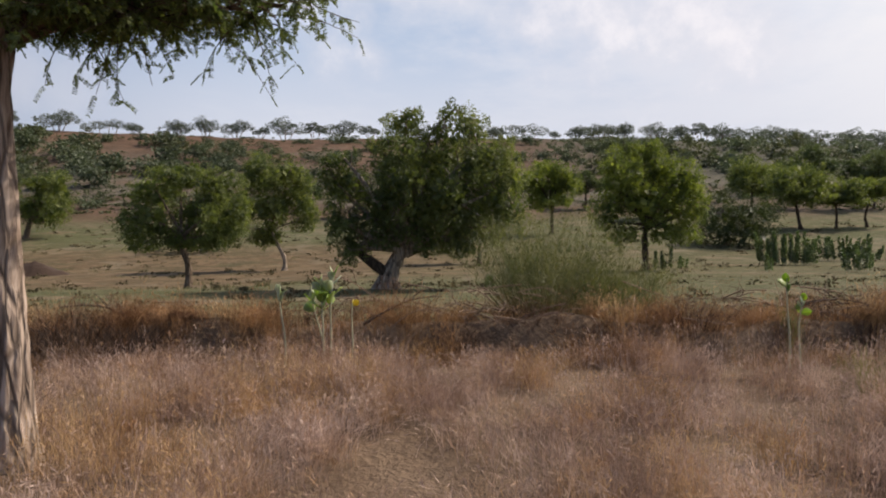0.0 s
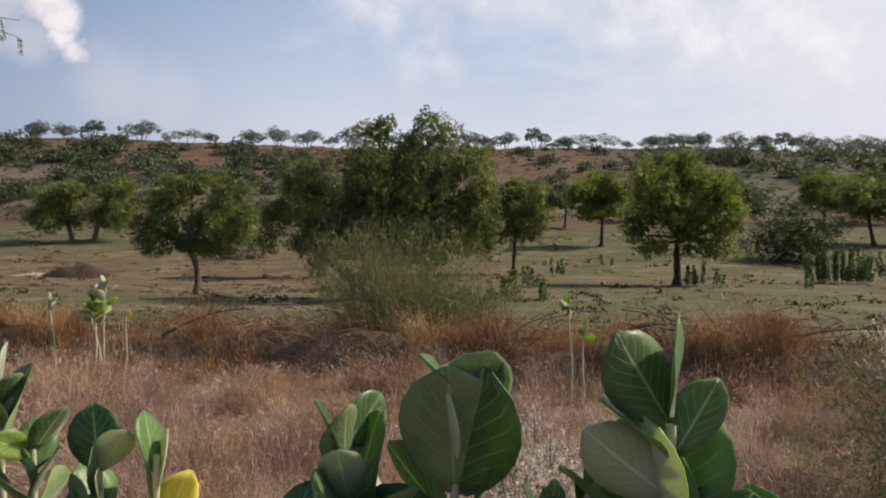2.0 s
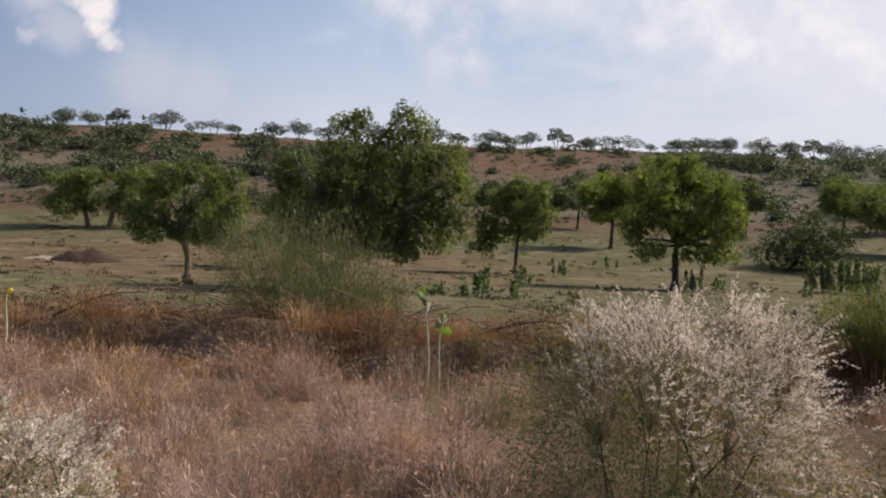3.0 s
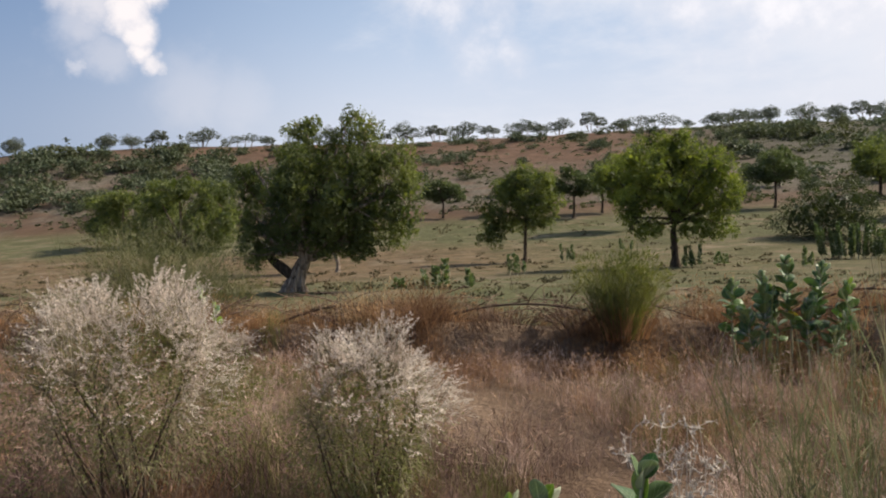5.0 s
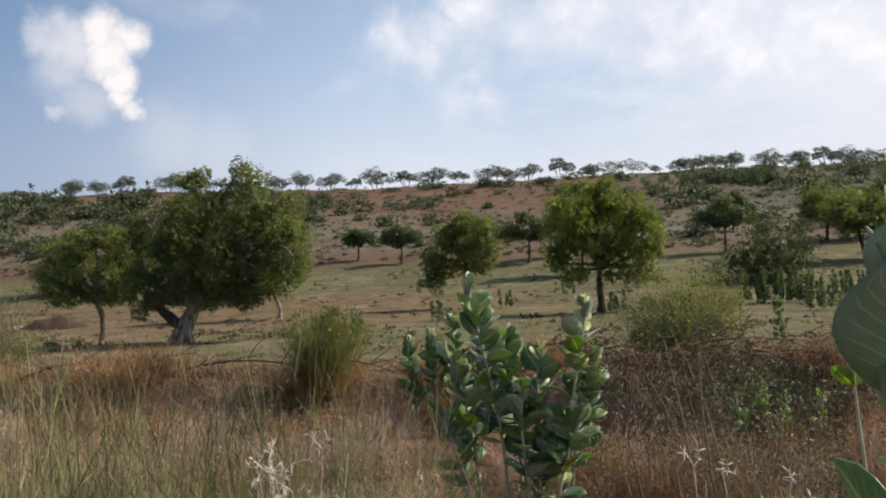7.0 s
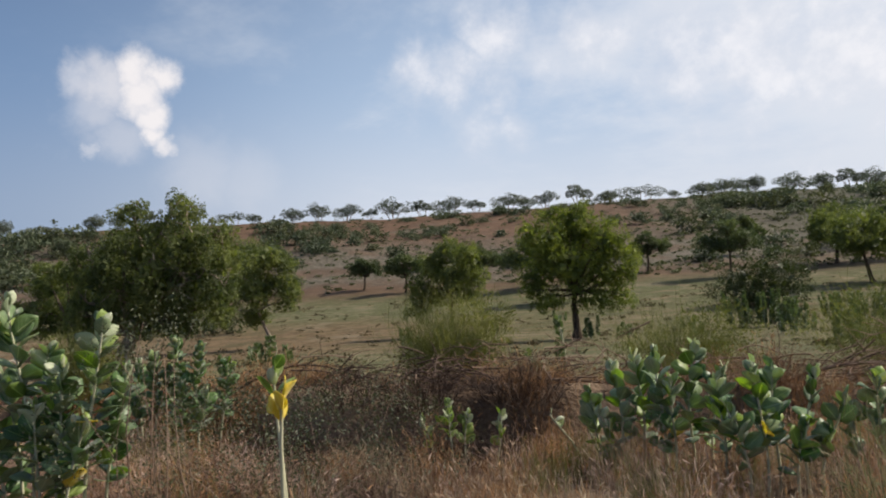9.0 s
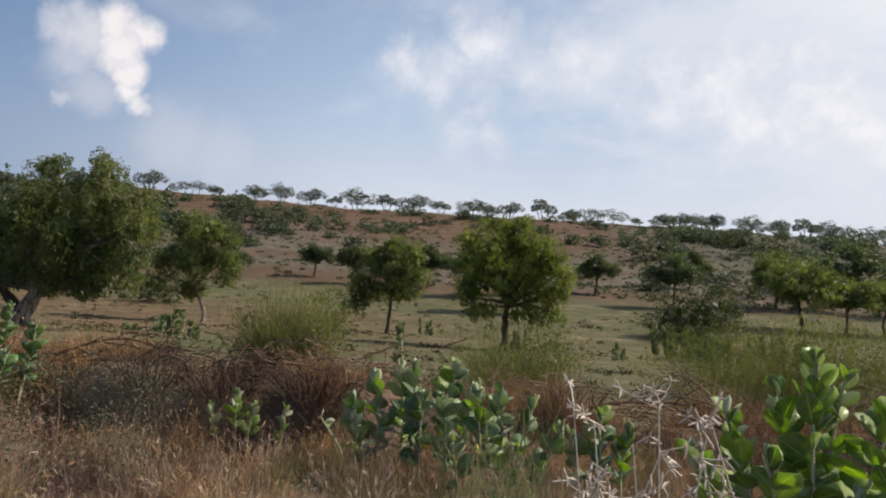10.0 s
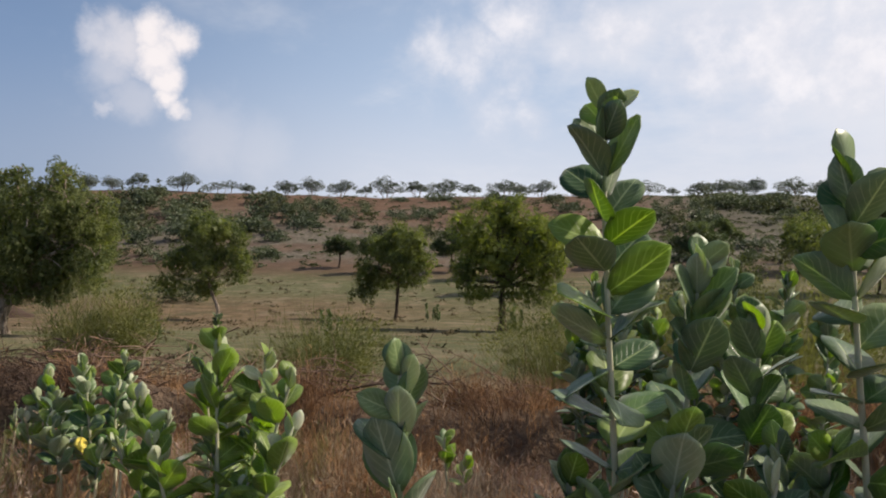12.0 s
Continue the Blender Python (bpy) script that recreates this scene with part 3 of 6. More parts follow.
big = tree("spreading_tree", -2.1, 20.6, BIG_LOBES, "large spreading dark green tree with a pale fluted trunk", "", 46000, 0.088, ((0, 0, 0), (0.1, 0, 0.4), (0.3, 0, 0.85), (0.65, 0, 1.4)), 0.27, M_LEAF_BIG, M_BARK_PALE, 0.9)
fork = tube([(0.12, -0.08, 0.5), (-0.35, -0.1, 0.85), (-0.75, 0, 1.15), (-1.0, 0, 1.5)], [0.17, 0.15, 0.11, 0.05], 10, 0.08)
part("side_stem", quads_mesh("side_stem", *fork, M_BARK_DARK, True), big, "dark leaning side stem")
flutes = [tube([(math.cos(a) * 0.48, math.sin(a) * 0.44, -0.1), (math.cos(a) * 0.28 + 0.05, math.sin(a) * 0.27, 0.32), (math.cos(a) * 0.17 + 0.24, math.sin(a) * 0.17, 0.85), (math.cos(a) * 0.12 + 0.5, math.sin(a) * 0.12, 1.35)], [0.10, 0.075, 0.06, 0.04], 8, 0.10)
          for a in np.arange(9) * 0.72]
part("root_flare", quads_mesh("root_flare", *join(*flutes), M_BARK_PALE, True), big, "pale fluted root flare")
tree("field_tree", -11.31, 29.14, [(-1.64, 0.39, 4.41, 1.12, 1.18, 0.95), (-0.14, -0.41, 4.85, 1.18, 1.24, 0.75), (1.23, 0.4, 4.4, 1.16, 1.21, 0.95), (-1.41, -0.42, 3.04, 1.19, 1.25, 1.01), (0.34, 0.45, 3.26, 1.3, 1.36, 1.17), (1.58, -0.36, 3.0, 1.02, 1.07, 1.02),
                                   (-2.22, 0.28, 2.0, 0.81, 0.85, 0.30), (2.3, -0.25, 3.4, 0.71, 1.06, 0.95), (-0.41, 0.41, 2.3, 1.1, 1.24, 0.5), (0.96, -0.32, 2.2, 0.9, 0.95, 0.46)],
     "rounded green field tree on a slightly bent pale trunk", "field trees", 17000, 0.105, ((0, 0, 0), (0.06, 0, 0.8), (0.02, 0, 1.3), (-0.22, 0, 1.9), (-0.25, 0, 2.6)), 0.16, M_LEAF, M_BARK, 0.7)
tree("field_tree", -12.3, 50.8, [(-1.9, 0.69, 7.1, 1.96, 2.06, 1.5), (0.65, -0.6, 7.0, 1.72, 1.8, 1.5), (-3.21, 0.64, 4.92, 1.84, 1.93, 1.84), (-0.65, -0.68, 4.47, 1.94, 2.04, 1.84), (1.3, 0.52, 4.85, 1.3, 1.79, 1.6), (-3.88, -0.43, 2.83, 1.23, 1.29, 0.96), (-1.5, 0.6, 2.7, 1.73, 1.81, 0.8), (1.5, -0.3, 3.4, 0.9, 1.0, 0.8)],
     "broad green field tree on a crooked slender pale trunk", "field trees", 15000, 0.155, ((0, 0, 0), (0.1, 0, 0.9), (-0.5, 0, 2.0), (-1.0, 0, 3.3)), 0.17, M_LEAF, M_BARK_PALE, 0.6)
tree("field_tree", 11.5, 40.8, [(-0.34, 0.53, 6.5, 1.52, 1.59, 1.25), (-1.69, -0.53, 5.3, 1.45, 1.58, 1.45), (0.92, 0.53, 5.7, 1.52, 1.6, 1.35), (2.07, -0.43, 5.1, 1.22, 1.61, 1.45), (-1.94, 0.44, 3.63, 1.26, 1.33, 1.2), (-0.25, -0.59, 4.16, 1.68, 1.76, 1.41),
                                (1.4, 0.5, 3.57, 1.42, 1.49, 1.1), (2.7, -0.29, 3.5, 0.9, 1.21, 1.0), (-1.14, 0.33, 7.2, 0.94, 0.99, 0.55), (-2.3, -0.29, 2.7, 0.9, 0.95, 0.6), (0.55, 0.36, 7.3, 1.02, 1.07, 0.55), (1.0, -0.4, 2.25, 1.4, 1.1, 0.75), (2.6, 0.1, 2.2, 1.0, 1.0, 0.6), (-1.3, -0.3, 2.3, 1.3, 1.1, 0.65), (3.2, 0.2, 4.6, 0.8, 1.0, 0.9)],
     "dense rounded bright green field tree on a dark trunk", "field trees", 21000, 0.125, ((0, 0, 0), (0.0, 0, 1.0), (-0.08, 0, 1.8), (0.05, 0, 2.8)), 0.22, M_LEAF_BRIGHT, M_BARK_DARK, 0.6)
tree("field_tree", 2.1, 51.1, [(-0.09, 0.55, 6.2, 1.5, 1.65, 1.35), (1.5, -0.49, 5.6, 1.35, 1.74, 1.55), (-1.07, 0.55, 5.0, 1.45, 1.65, 1.4), (0.6, -0.58, 4.13, 1.65, 1.74, 1.2), (1.64, 0.32, 3.55, 0.91, 1.04, 0.9), (-2.1, -0.49, 3.4, 1.35, 1.48, 1.3), (-2.3, -0.3, 2.2, 1.2, 1.2, 1.1), (-1.0, 0.2, 2.9, 1.2, 1.2, 0.9), (0.7, -0.2, 2.9, 1.2, 1.2, 0.8), (1.9, 0.1, 4.5, 1.1, 1.2, 1.1)],
     "slender-trunked dark green field tree with a lopsided crown", "field trees", 12000, 0.145, ((0, 0, 0), (0.05, 0, 1.2), (0.1, 0, 2.2), (0.1, 0, 3.4)), 0.14, M_LEAF, M_BARK_DARK, 0.6)
tree("field_tree", 10.8, 73.5, [(-0.52, 0.67, 7.0, 1.92, 2.02, 1.3), (-2.18, -0.8, 5.6, 2.1, 2.39, 1.9), (0.41, 0.8, 5.19, 2.2, 2.39, 2.1), (1.81, -0.59, 5.6, 1.68, 1.89, 1.7), (-1.53, 0.67, 3.8, 1.91, 2.01, 1.0), (0.3, -0.75, 3.6, 2.0, 2.26, 0.9)],
     "rounded green tree on the far edge of the field", "field trees", 10000, 0.19, ((0, 0, 0), (0.05, 0, 1.2), (0.1, 0, 3.0)), 0.22, M_LEAF_BRIGHT, M_BARK_DARK, 0.4)
tree("field_tree", -48.0, 73.7, [(-2.9, 1.04, 5.0, 2.6, 3.12, 2.0), (0.5, -1.14, 5.7, 2.7, 3.43, 1.8), (-1.4, -1.16, 3.0, 2.8, 3.4, 1.9), (-3.4, 0.78, 2.9, 1.9, 2.3, 1.8)],
     "wide low-crowned dark tree on a short trunk", "field trees", 8000, 0.22, ((0, 0, 0), (-0.2, 0, 1.0), (-0.6, 0, 2.3)), 0.32, M_LEAF, M_BARK, 0.4)
tree("field_tree", -45.5, 73.9, [(2.2, 1.04, 5.0, 2.6, 3.12, 2.0), (0.7, 1.13, 2.9, 2.7, 3.3, 1.9), (3.7, -0.59, 2.6, 1.5, 1.91, 1.6)], "wide low-crowned dark tree on a short trunk", "field trees", 7000, 0.22, ((0, 0, 0), (0.2, 0, 1.0), (0.6, 0, 2.3)), 0.34, M_LEAF, M_BARK, 0.4)
tree("field_tree", 38.6, 76.3, [(-0.18, 1.08, 5.8, 2.8, 3.2, 2.1), (-2.23, -0.83, 5.0, 2.1, 2.5, 2.0), (1.84, 0.85, 4.9, 2.2, 2.56, 2.1), (-0.22, -1.08, 3.9, 2.8, 3.2, 1.3)],
     "dark leafy tree with a slightly leaning trunk", "field trees", 8000, 0.21, ((0, 0, 0), (-0.3, 0, 1.4), (-0.6, 0, 3.2)), 0.22, M_LEAF, M_BARK_DARK, 0.4)
tree("field_tree", 42.6, 76.6, [(-0.28, 0.94, 4.38, 2.3, 2.81, 1.4), (1.47, -0.8, 4.6, 2.0, 2.39, 1.6), (-1.45, 0.64, 3.6, 1.7, 1.91, 0.9), (0.57, -0.99, 3.4, 2.4, 2.9, 0.8)], "small flat-crowned dark tree", "field trees", 6000, 0.21, ((0, 0, 0), (0.1, 0, 1.2), (0, 0, 2.7)), 0.16, M_LEAF, M_BARK_DARK, 0.4)
tree("field_tree", 46.6, 77.5, [(-0.8, 0, 4.0, 2.0, 1.9, 1.3), (1.2, 0, 4.3, 2.1, 1.9, 1.4)], "small flat-crowned dark tree", "field trees", 5000, 0.21, ((0, 0, 0), (-0.3, 0, 1.2), (0.1, 0, 2.7)), 0.16, M_LEAF, M_BARK_DARK, 0.4)
tree("field_tree", 41.0, 94.3, [(0.23, 1.11, 5.4, 3.0, 3.3, 2.4), (-1.8, -0.87, 4.4, 2.4, 2.6, 2.1), (2.5, 0.88, 4.7, 2.4, 3.1, 2.4), (0.19, -1.16, 3.3, 2.9, 3.4, 1.2)], "tall dark tree at the edge of the field", "field trees", 7000, 0.25, ((0, 0, 0), (0.1, 0, 1.4), (0.1, 0, 3.2)), 0.22, M_LEAF, M_BARK_DARK, 0.4)
for fx, fy, sc, fm in ((27.7, 88.0, 1.0, 1), (-12.6, 90.5, 0.8, 0), (4.6, 86.0, 0.95, 0), (8.0, 90.0, 0.9, 0), (50.0, 96.0, 1.3, 0), (-3.0, 92.0, 0.85, 1), (19.0, 97.0, 0.8, 0), (-20.0, 95.0, 0.7, 0), (58.0, 95.0, 1.2, 0), (33.0, 108.0, 0.85, 1)):
    tree("field_tree", fx, fy, [(-1.9 * sc, 0, 4.4 * sc, 1.9 * sc, 1.9 * sc, 1.3 * sc), (1.6 * sc, 0.4, 4.6 * sc, 2.1 * sc, 1.9 * sc, 1.4 * sc), (0, -0.4, 5.7 * sc, 1.7 * sc, 1.9 * sc, 1.0 * sc), (-0.4 * sc, 0.5, 3.6 * sc, 2.0 * sc, 1.7 * sc, 0.9 * sc), (3.0 * sc, 0, 3.7 * sc, 1.0 * sc, 1.3 * sc, 0.8 * sc)],
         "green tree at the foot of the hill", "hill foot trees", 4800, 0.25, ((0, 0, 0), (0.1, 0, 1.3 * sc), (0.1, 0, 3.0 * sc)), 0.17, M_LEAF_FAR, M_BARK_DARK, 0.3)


def shrub(name, x, y, lobes, label, group, count, leaf, mat, twig=M_TWIG, category="shrub", core=16):
    """A leafy bush: stems from the ground and a ragged crown."""
    t = thing(name, x, y, gz(x, y) - 0.05, label, category, group)
    st = []
    for cx, cy, cz, rx, ry, rz in lobes:
        for _ in range(7):
            d = rng.normal(size=3) * (rx, ry, rz) * 0.5
            st.append(tube(bend((rng.normal() * 0.2, rng.normal() * 0.15, 0), (cx + d[0], cy + d[1], cz + d[2]), 6, 0.05, 0.08), np.linspace(0.004, 0.0015, 6) * max(1.0, cz * 1.2), 4))
    part("stalk_spray", quads_mesh("stalk_spray", *join(*st), twig, True), t)
    part("foliage", quads_mesh("foliage", *crown(lobes, count, leaf, 0.1, 0.42, core if max(l[3] for l in lobes) > 0.7 else 0, 0.14), mat), t)
    return t


shrub("field_shrub", 25.1, 63.1, [(-0.05, 0.8, 2.4, 2.1, 2.3, 1.6), (1.9, -0.77, 2.6, 2.1, 2.2, 1.6), (-1.53, 0.72, 1.2, 1.9, 2.1, 1.3), (1.39, -0.96, 1.0, 2.5, 2.6, 1.3), (3.11, 0.43, 2.1, 1.1, 1.4, 1.3)], "big dark dome-shaped shrub in the field", "field shrubs", 11000, 0.17, M_SCRUB, core=60)
shrub("field_shrub", -24.0, 62.0, [(-1.5, 0, 0.8, 1.6, 1.0, 0.7), (0.8, 0, 1.0, 1.5, 1.0, 0.8), (2.6, 0, 0.7, 1.2, 0.9, 0.6)], "low dark bush mass along the field edge", "field shrubs", 2500, 0.16, M_SCRUB)


# skyline trees and hillside scrub: a few shapes, set out along the ridge
def far_tree(kind):
    flat = [[(-2.6, 0, 2.5, 2.2, 2, 1.1), (0.2, 0.5, 3.3, 2.6, 2, 1.2), (3.0, 0, 2.7, 2.0, 2, 1.0), (0, -0.5, 2.2, 1.8, 1.6, 0.9)], [(-0.8, 0, 2.0, 2.0, 1.8, 1.3), (0.9, 0, 2.7, 1.9, 1.6, 1.3)],
            [(-5.0, 0, 1.9, 2.2, 2, 1.1), (-1.8, 0.4, 2.6, 2.5, 2, 1.0), (1.6, 0, 3.0, 2.6, 2, 1.0), (4.8, 0.2, 2.3, 2.2, 2, 1.1)], [(-1.9, 0, 2.5, 1.6, 1.2, 0.8), (0.9, 0, 3.5, 2.0, 1.5, 0.85), (2.4, 0, 2.6, 1.2, 1.0, 0.7)]][kind]
    t = thing("ridge_tree", 0, 0, -500, "umbrella-shaped acacia tree on the ridge", "tree", "ridge trees")
    w = []
    for cx, cy, cz, rx, ry, rz in flat:
        w.append(tube(bend((cx * (0.75 if kind == 2 else 0.2), 0, -0.6), (cx * 0.9, cy, cz), 6, 0.0, 0.06), np.linspace(0.12, 0.05, 6), 6))
        for sgn in (-0.6, 0.6):
            w.append(tube(bend((cx * 0.5, 0, cz * 0.45), (cx + sgn * rx, cy, cz), 5, 0.08, 0.04), np.linspace(0.06, 0.03, 5), 5))
    part("trunk", quads_mesh("trunk", *join(*w), M_BARK, True), t)
    part("crown", quads_mesh("crown", *crown(flat, 2600, 0.27, 0.0, 0.50, 22, 0.02, 0.6), M_RIDGE_HAZED), t)
    return t


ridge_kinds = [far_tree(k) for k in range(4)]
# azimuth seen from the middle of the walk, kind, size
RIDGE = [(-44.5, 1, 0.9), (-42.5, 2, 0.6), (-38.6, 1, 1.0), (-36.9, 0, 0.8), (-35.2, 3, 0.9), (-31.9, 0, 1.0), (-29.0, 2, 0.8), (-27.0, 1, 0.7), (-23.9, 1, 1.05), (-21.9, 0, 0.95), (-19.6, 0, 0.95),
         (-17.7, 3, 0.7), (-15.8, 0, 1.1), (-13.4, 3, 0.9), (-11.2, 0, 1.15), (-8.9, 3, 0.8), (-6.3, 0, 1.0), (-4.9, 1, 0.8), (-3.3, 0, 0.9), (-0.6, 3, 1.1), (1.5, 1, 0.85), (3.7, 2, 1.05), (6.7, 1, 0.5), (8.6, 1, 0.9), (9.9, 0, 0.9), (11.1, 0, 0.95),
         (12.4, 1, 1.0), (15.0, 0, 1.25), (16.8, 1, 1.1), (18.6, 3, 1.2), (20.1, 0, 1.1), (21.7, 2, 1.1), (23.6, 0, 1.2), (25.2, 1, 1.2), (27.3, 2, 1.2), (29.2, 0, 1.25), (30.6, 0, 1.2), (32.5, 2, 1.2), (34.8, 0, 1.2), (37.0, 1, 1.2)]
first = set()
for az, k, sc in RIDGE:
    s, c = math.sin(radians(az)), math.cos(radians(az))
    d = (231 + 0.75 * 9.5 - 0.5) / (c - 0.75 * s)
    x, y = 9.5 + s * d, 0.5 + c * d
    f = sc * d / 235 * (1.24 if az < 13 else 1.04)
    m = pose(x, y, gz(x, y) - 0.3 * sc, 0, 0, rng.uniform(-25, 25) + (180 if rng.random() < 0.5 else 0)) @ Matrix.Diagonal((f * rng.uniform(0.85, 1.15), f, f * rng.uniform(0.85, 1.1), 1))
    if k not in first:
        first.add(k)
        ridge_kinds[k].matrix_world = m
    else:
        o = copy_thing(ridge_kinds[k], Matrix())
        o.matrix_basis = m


def scrub_shape(k):
    r = np.random.default_rng(40 + k)
    n = (3, 5, 6)[k]
    lob = [(r.uniform(-2.2, 2.2) * (k + 1) / 3, r.uniform(-1.2, 1.2), r.uniform(0.5, 1.1), r.uniform(0.8, 1.4), r.uniform(0.8, 1.3), r.uniform(0.7, 1.1)) for _ in range(n)]
    return quads_mesh("hill_scrub", *crown(lob, 420, 0.29, 0.0, 0.50, 30, 0.02, 0.6), M_SCRUB_GREY if k == 0 else M_HILL_HAZED)


scrub_meshes = [scrub_shape(k) for k in range(3)]
for i in range(430):
    u = rng.random() ** 0.8
    az = rng.uniform(-46, 36)
    s, c = math.sin(radians(az)), math.cos(radians(az))
    dmax = (231 + 0.75 * 9.5) / max(c - 0.75 * s, 0.25)
    d0 = 94 / c
    d = d0 + (min(dmax, 420) - d0) * (u * 0.86 + 0.03)
    if az < -24 and u < 0.25 and rng.random() < 0.6:
        continue
    if -24 <= az < 6 and rng.random() < (0.45 if u < 0.65 else 0.25):
        continue
    if az > 6 and u < 0.22 and rng.random() < 0.5:
        continue
    x, y = 9.5 + s * d, 0.5 + c * d
    k = int(rng.integers(0, 3))
    o = new("hill_shrub", scrub_meshes[k])
    sc = rng.uniform(0.6, 1.6) * (1.3 if az > 8 else 1.15 if az < -22 else 0.8) * (0.75 + d / 500)
    if az > 4 and u > 0.72:
        sc *= 0.62
    o.matrix_world = pose(x, y, gz(x, y) - 0.15, 0, 0, rng.uniform(0, 360)) @ Matrix.Diagonal((sc * 1.2, sc * 1.2, sc * 1.05, 1))
    tagged(o, "low grey-green thorn shrub on the reddish hillside", "shrub", "hillside shrubs")


def low_scrub(n):
    """Knee-high scrub and tussocks that cover the hillside."""
    az = np.radians(rng.uniform(-48, 38, n))
    s, c = np.sin(az), np.cos(az)
    dmax = np.minimum((231 + 0.75 * 9.5) / np.maximum(c - 0.75 * s, 0.25), 430)
    d = 93 / c + (dmax - 93 / c) * rng.random(n) ** 1.15
    x, y = 9.5 + s * d, 0.5 + c * d
    keep = rng.random(n) < np.clip(0.40 + 0.6 * vnoise(x, y, 0.06, 6.0) + 0.35 * (az > 0.10), 0.08, 1)
    x, y = x[keep], y[keep]
    m, k = len(x), 26
    r = rng.uniform(0.25, 0.85, m)
    dd = unit(rng.normal(size=(m, k, 3)))
    dd[:, :, 2] = np.abs(dd[:, :, 2])
    p = np.stack([x, y, height(x, y)], 1)[:, None] + dd * (r[:, None] * rng.uniform(0.4, 1, (m, k)))[:, :, None] * (1.3, 1.3, 0.7)
    ob = new("hill_scrub", quads_mesh("hill_scrub", *leaves(p.reshape(-1, 3), dd.reshape(-1, 3) + rng.normal(size=(m * k, 3)) * 0.5, 0.34, 0.24), M_SCRUB_GREY))
    tagged(ob, "low grey-green scrub scattered over the hillside", "scrub", kind="stuff")


low_scrub(6000)


# ---------------------------------------------------------------- the roadside tree
def roadside_tree():
    x, y = ROAD_TREE
    t = thing("roadside_tree", x, y, gz(x, y) - 0.06, "roadside thorn tree with furrowed brown bark and hanging feathery leaves", "tree")
    line = np.array([(0.03, 0, 0), (0.0, 0, 0.4), (-0.03, 0, 1.0), (-0.07, 0, 1.8), (-0.10, 0, 2.6), (-0.05, 0.1, 3.4)])
    s = np.linspace(0, 5, 26)
    P = np.stack([np.interp(s, np.arange(6), line[:, i]) for i in range(3)], 1)
    R = np.interp(s, [0, 0.4, 1.2, 5], [0.185, 0.150, 0.130, 0.105])
    V, Q = tube(P, R, 40)
    n = len(V)
    ang = np.tile(np.arange(40) / 40 * 2 * math.pi, 26)
    zz = np.repeat(P[:, 2], 40)
    groove = 0.010 * np.sin(ang * 11 + 2.2 * np.sin(zz * 5)) + 0.006 * np.sin(ang * 23 + zz * 14) * np.sin(zz * 19 + ang * 3)
    C = np.repeat(P, 40, 0)
    V = C + (V - C) * (1 + groove[:, None] / 0.11)
    part("trunk", quads_mesh("trunk", V, Q, M_BARK_ROAD, True), t)
    woods, lv = [], []
    for ex, ey, ez, hang in ROAD_BOUGHS:
        b = bend((-0.05, 0.05, 2.9), (ex, ey, ez), 9, 0.10, 0.04)
        woods.append(tube(b, np.linspace(0.05, 0.012, 9), 7))
        for i in range(62 if ez < 3.7 else 18):
            q = b[rng.integers(3, 9)] + rng.normal(size=3) * (0.12, 0.2, 0.05)
            e = q + np.array([rng.normal() * 0.30, rng.normal() * 0.32, -abs(rng.normal()) * 0.17 * hang + 0.10])
            tw = bend(q, e, 6, 0.05, 0.05)
            woods.append(tube(tw, np.linspace(0.006, 0.002, 6), 4))
            for j in range(6):
                a = tw[rng.integers(2, 6)]
                d = unit(np.array([rng.normal() * 0.7, rng.normal() * 0.7, -0.55 + rng.normal() * 0.4]))
                L = rng.uniform(0.06, 0.14)
                f = np.linspace(0.1, 1, 11)
                pts = a + d * (f * L)[:, None]
                pts[:, 2] -= f ** 2 * 0.02
                sd_ = unit(np.cross(d, unit(rng.normal(size=3))))
                for sg in (-1, 1):
                    dirs = np.tile(d * 0.5 + sg * sd_, (11, 1)) + rng.normal(size=(11, 3)) * 0.15
                    lv.append(leaves(pts + unit(dirs) * 0.010, dirs, 0.031, 0.0112))
    part("bough_frame", quads_mesh("bough_frame", *join(*woods), M_BARK_DARK, True), t)
    part("foliage", quads_mesh("foliage", *join(*lv), M_LEAF_ROAD), t)


M_BARK_ROAD = bark_mat("bark_furrowed", (0.20, 0.145, 0.11), (0.50, 0.40, 0.33), 13.0)
M_LEAF_ROAD = foliage("leaves_feathery", (0.06, 0.085, 0.035), (0.13, 0.15, 0.06), 3.0, 0.4)
ROAD_TREE = (-3.13, 4.2)
ROAD_BOUGHS = [(0.45, -0.1, 3.22, 1.0), (0.9, 0.0, 3.16, 1.2), (1.35, 0.2, 3.12, 1.2), (1.6, 0.0, 3.10, 1.5), (1.85, 0.15, 3.16, 1.0), (0.7, 0.5, 3.45, 0.9), (1.5, 0.5, 3.45, 0.9), (1.8, -0.1, 3.34, 0.9), (0.2, 0.2, 3.5, 0.9),
               (1.1, -0.2, 3.42, 0.9), (-0.9, 0.3, 3.9, 1.0), (0.2, 1.2, 4.2, 1.0), (0.4, -1.6, 3.9, 1.0), (-0.8, -1.2, 4.0, 1.0), (0.2, 0.1, 4.6, 1.0)]
roadside_tree()


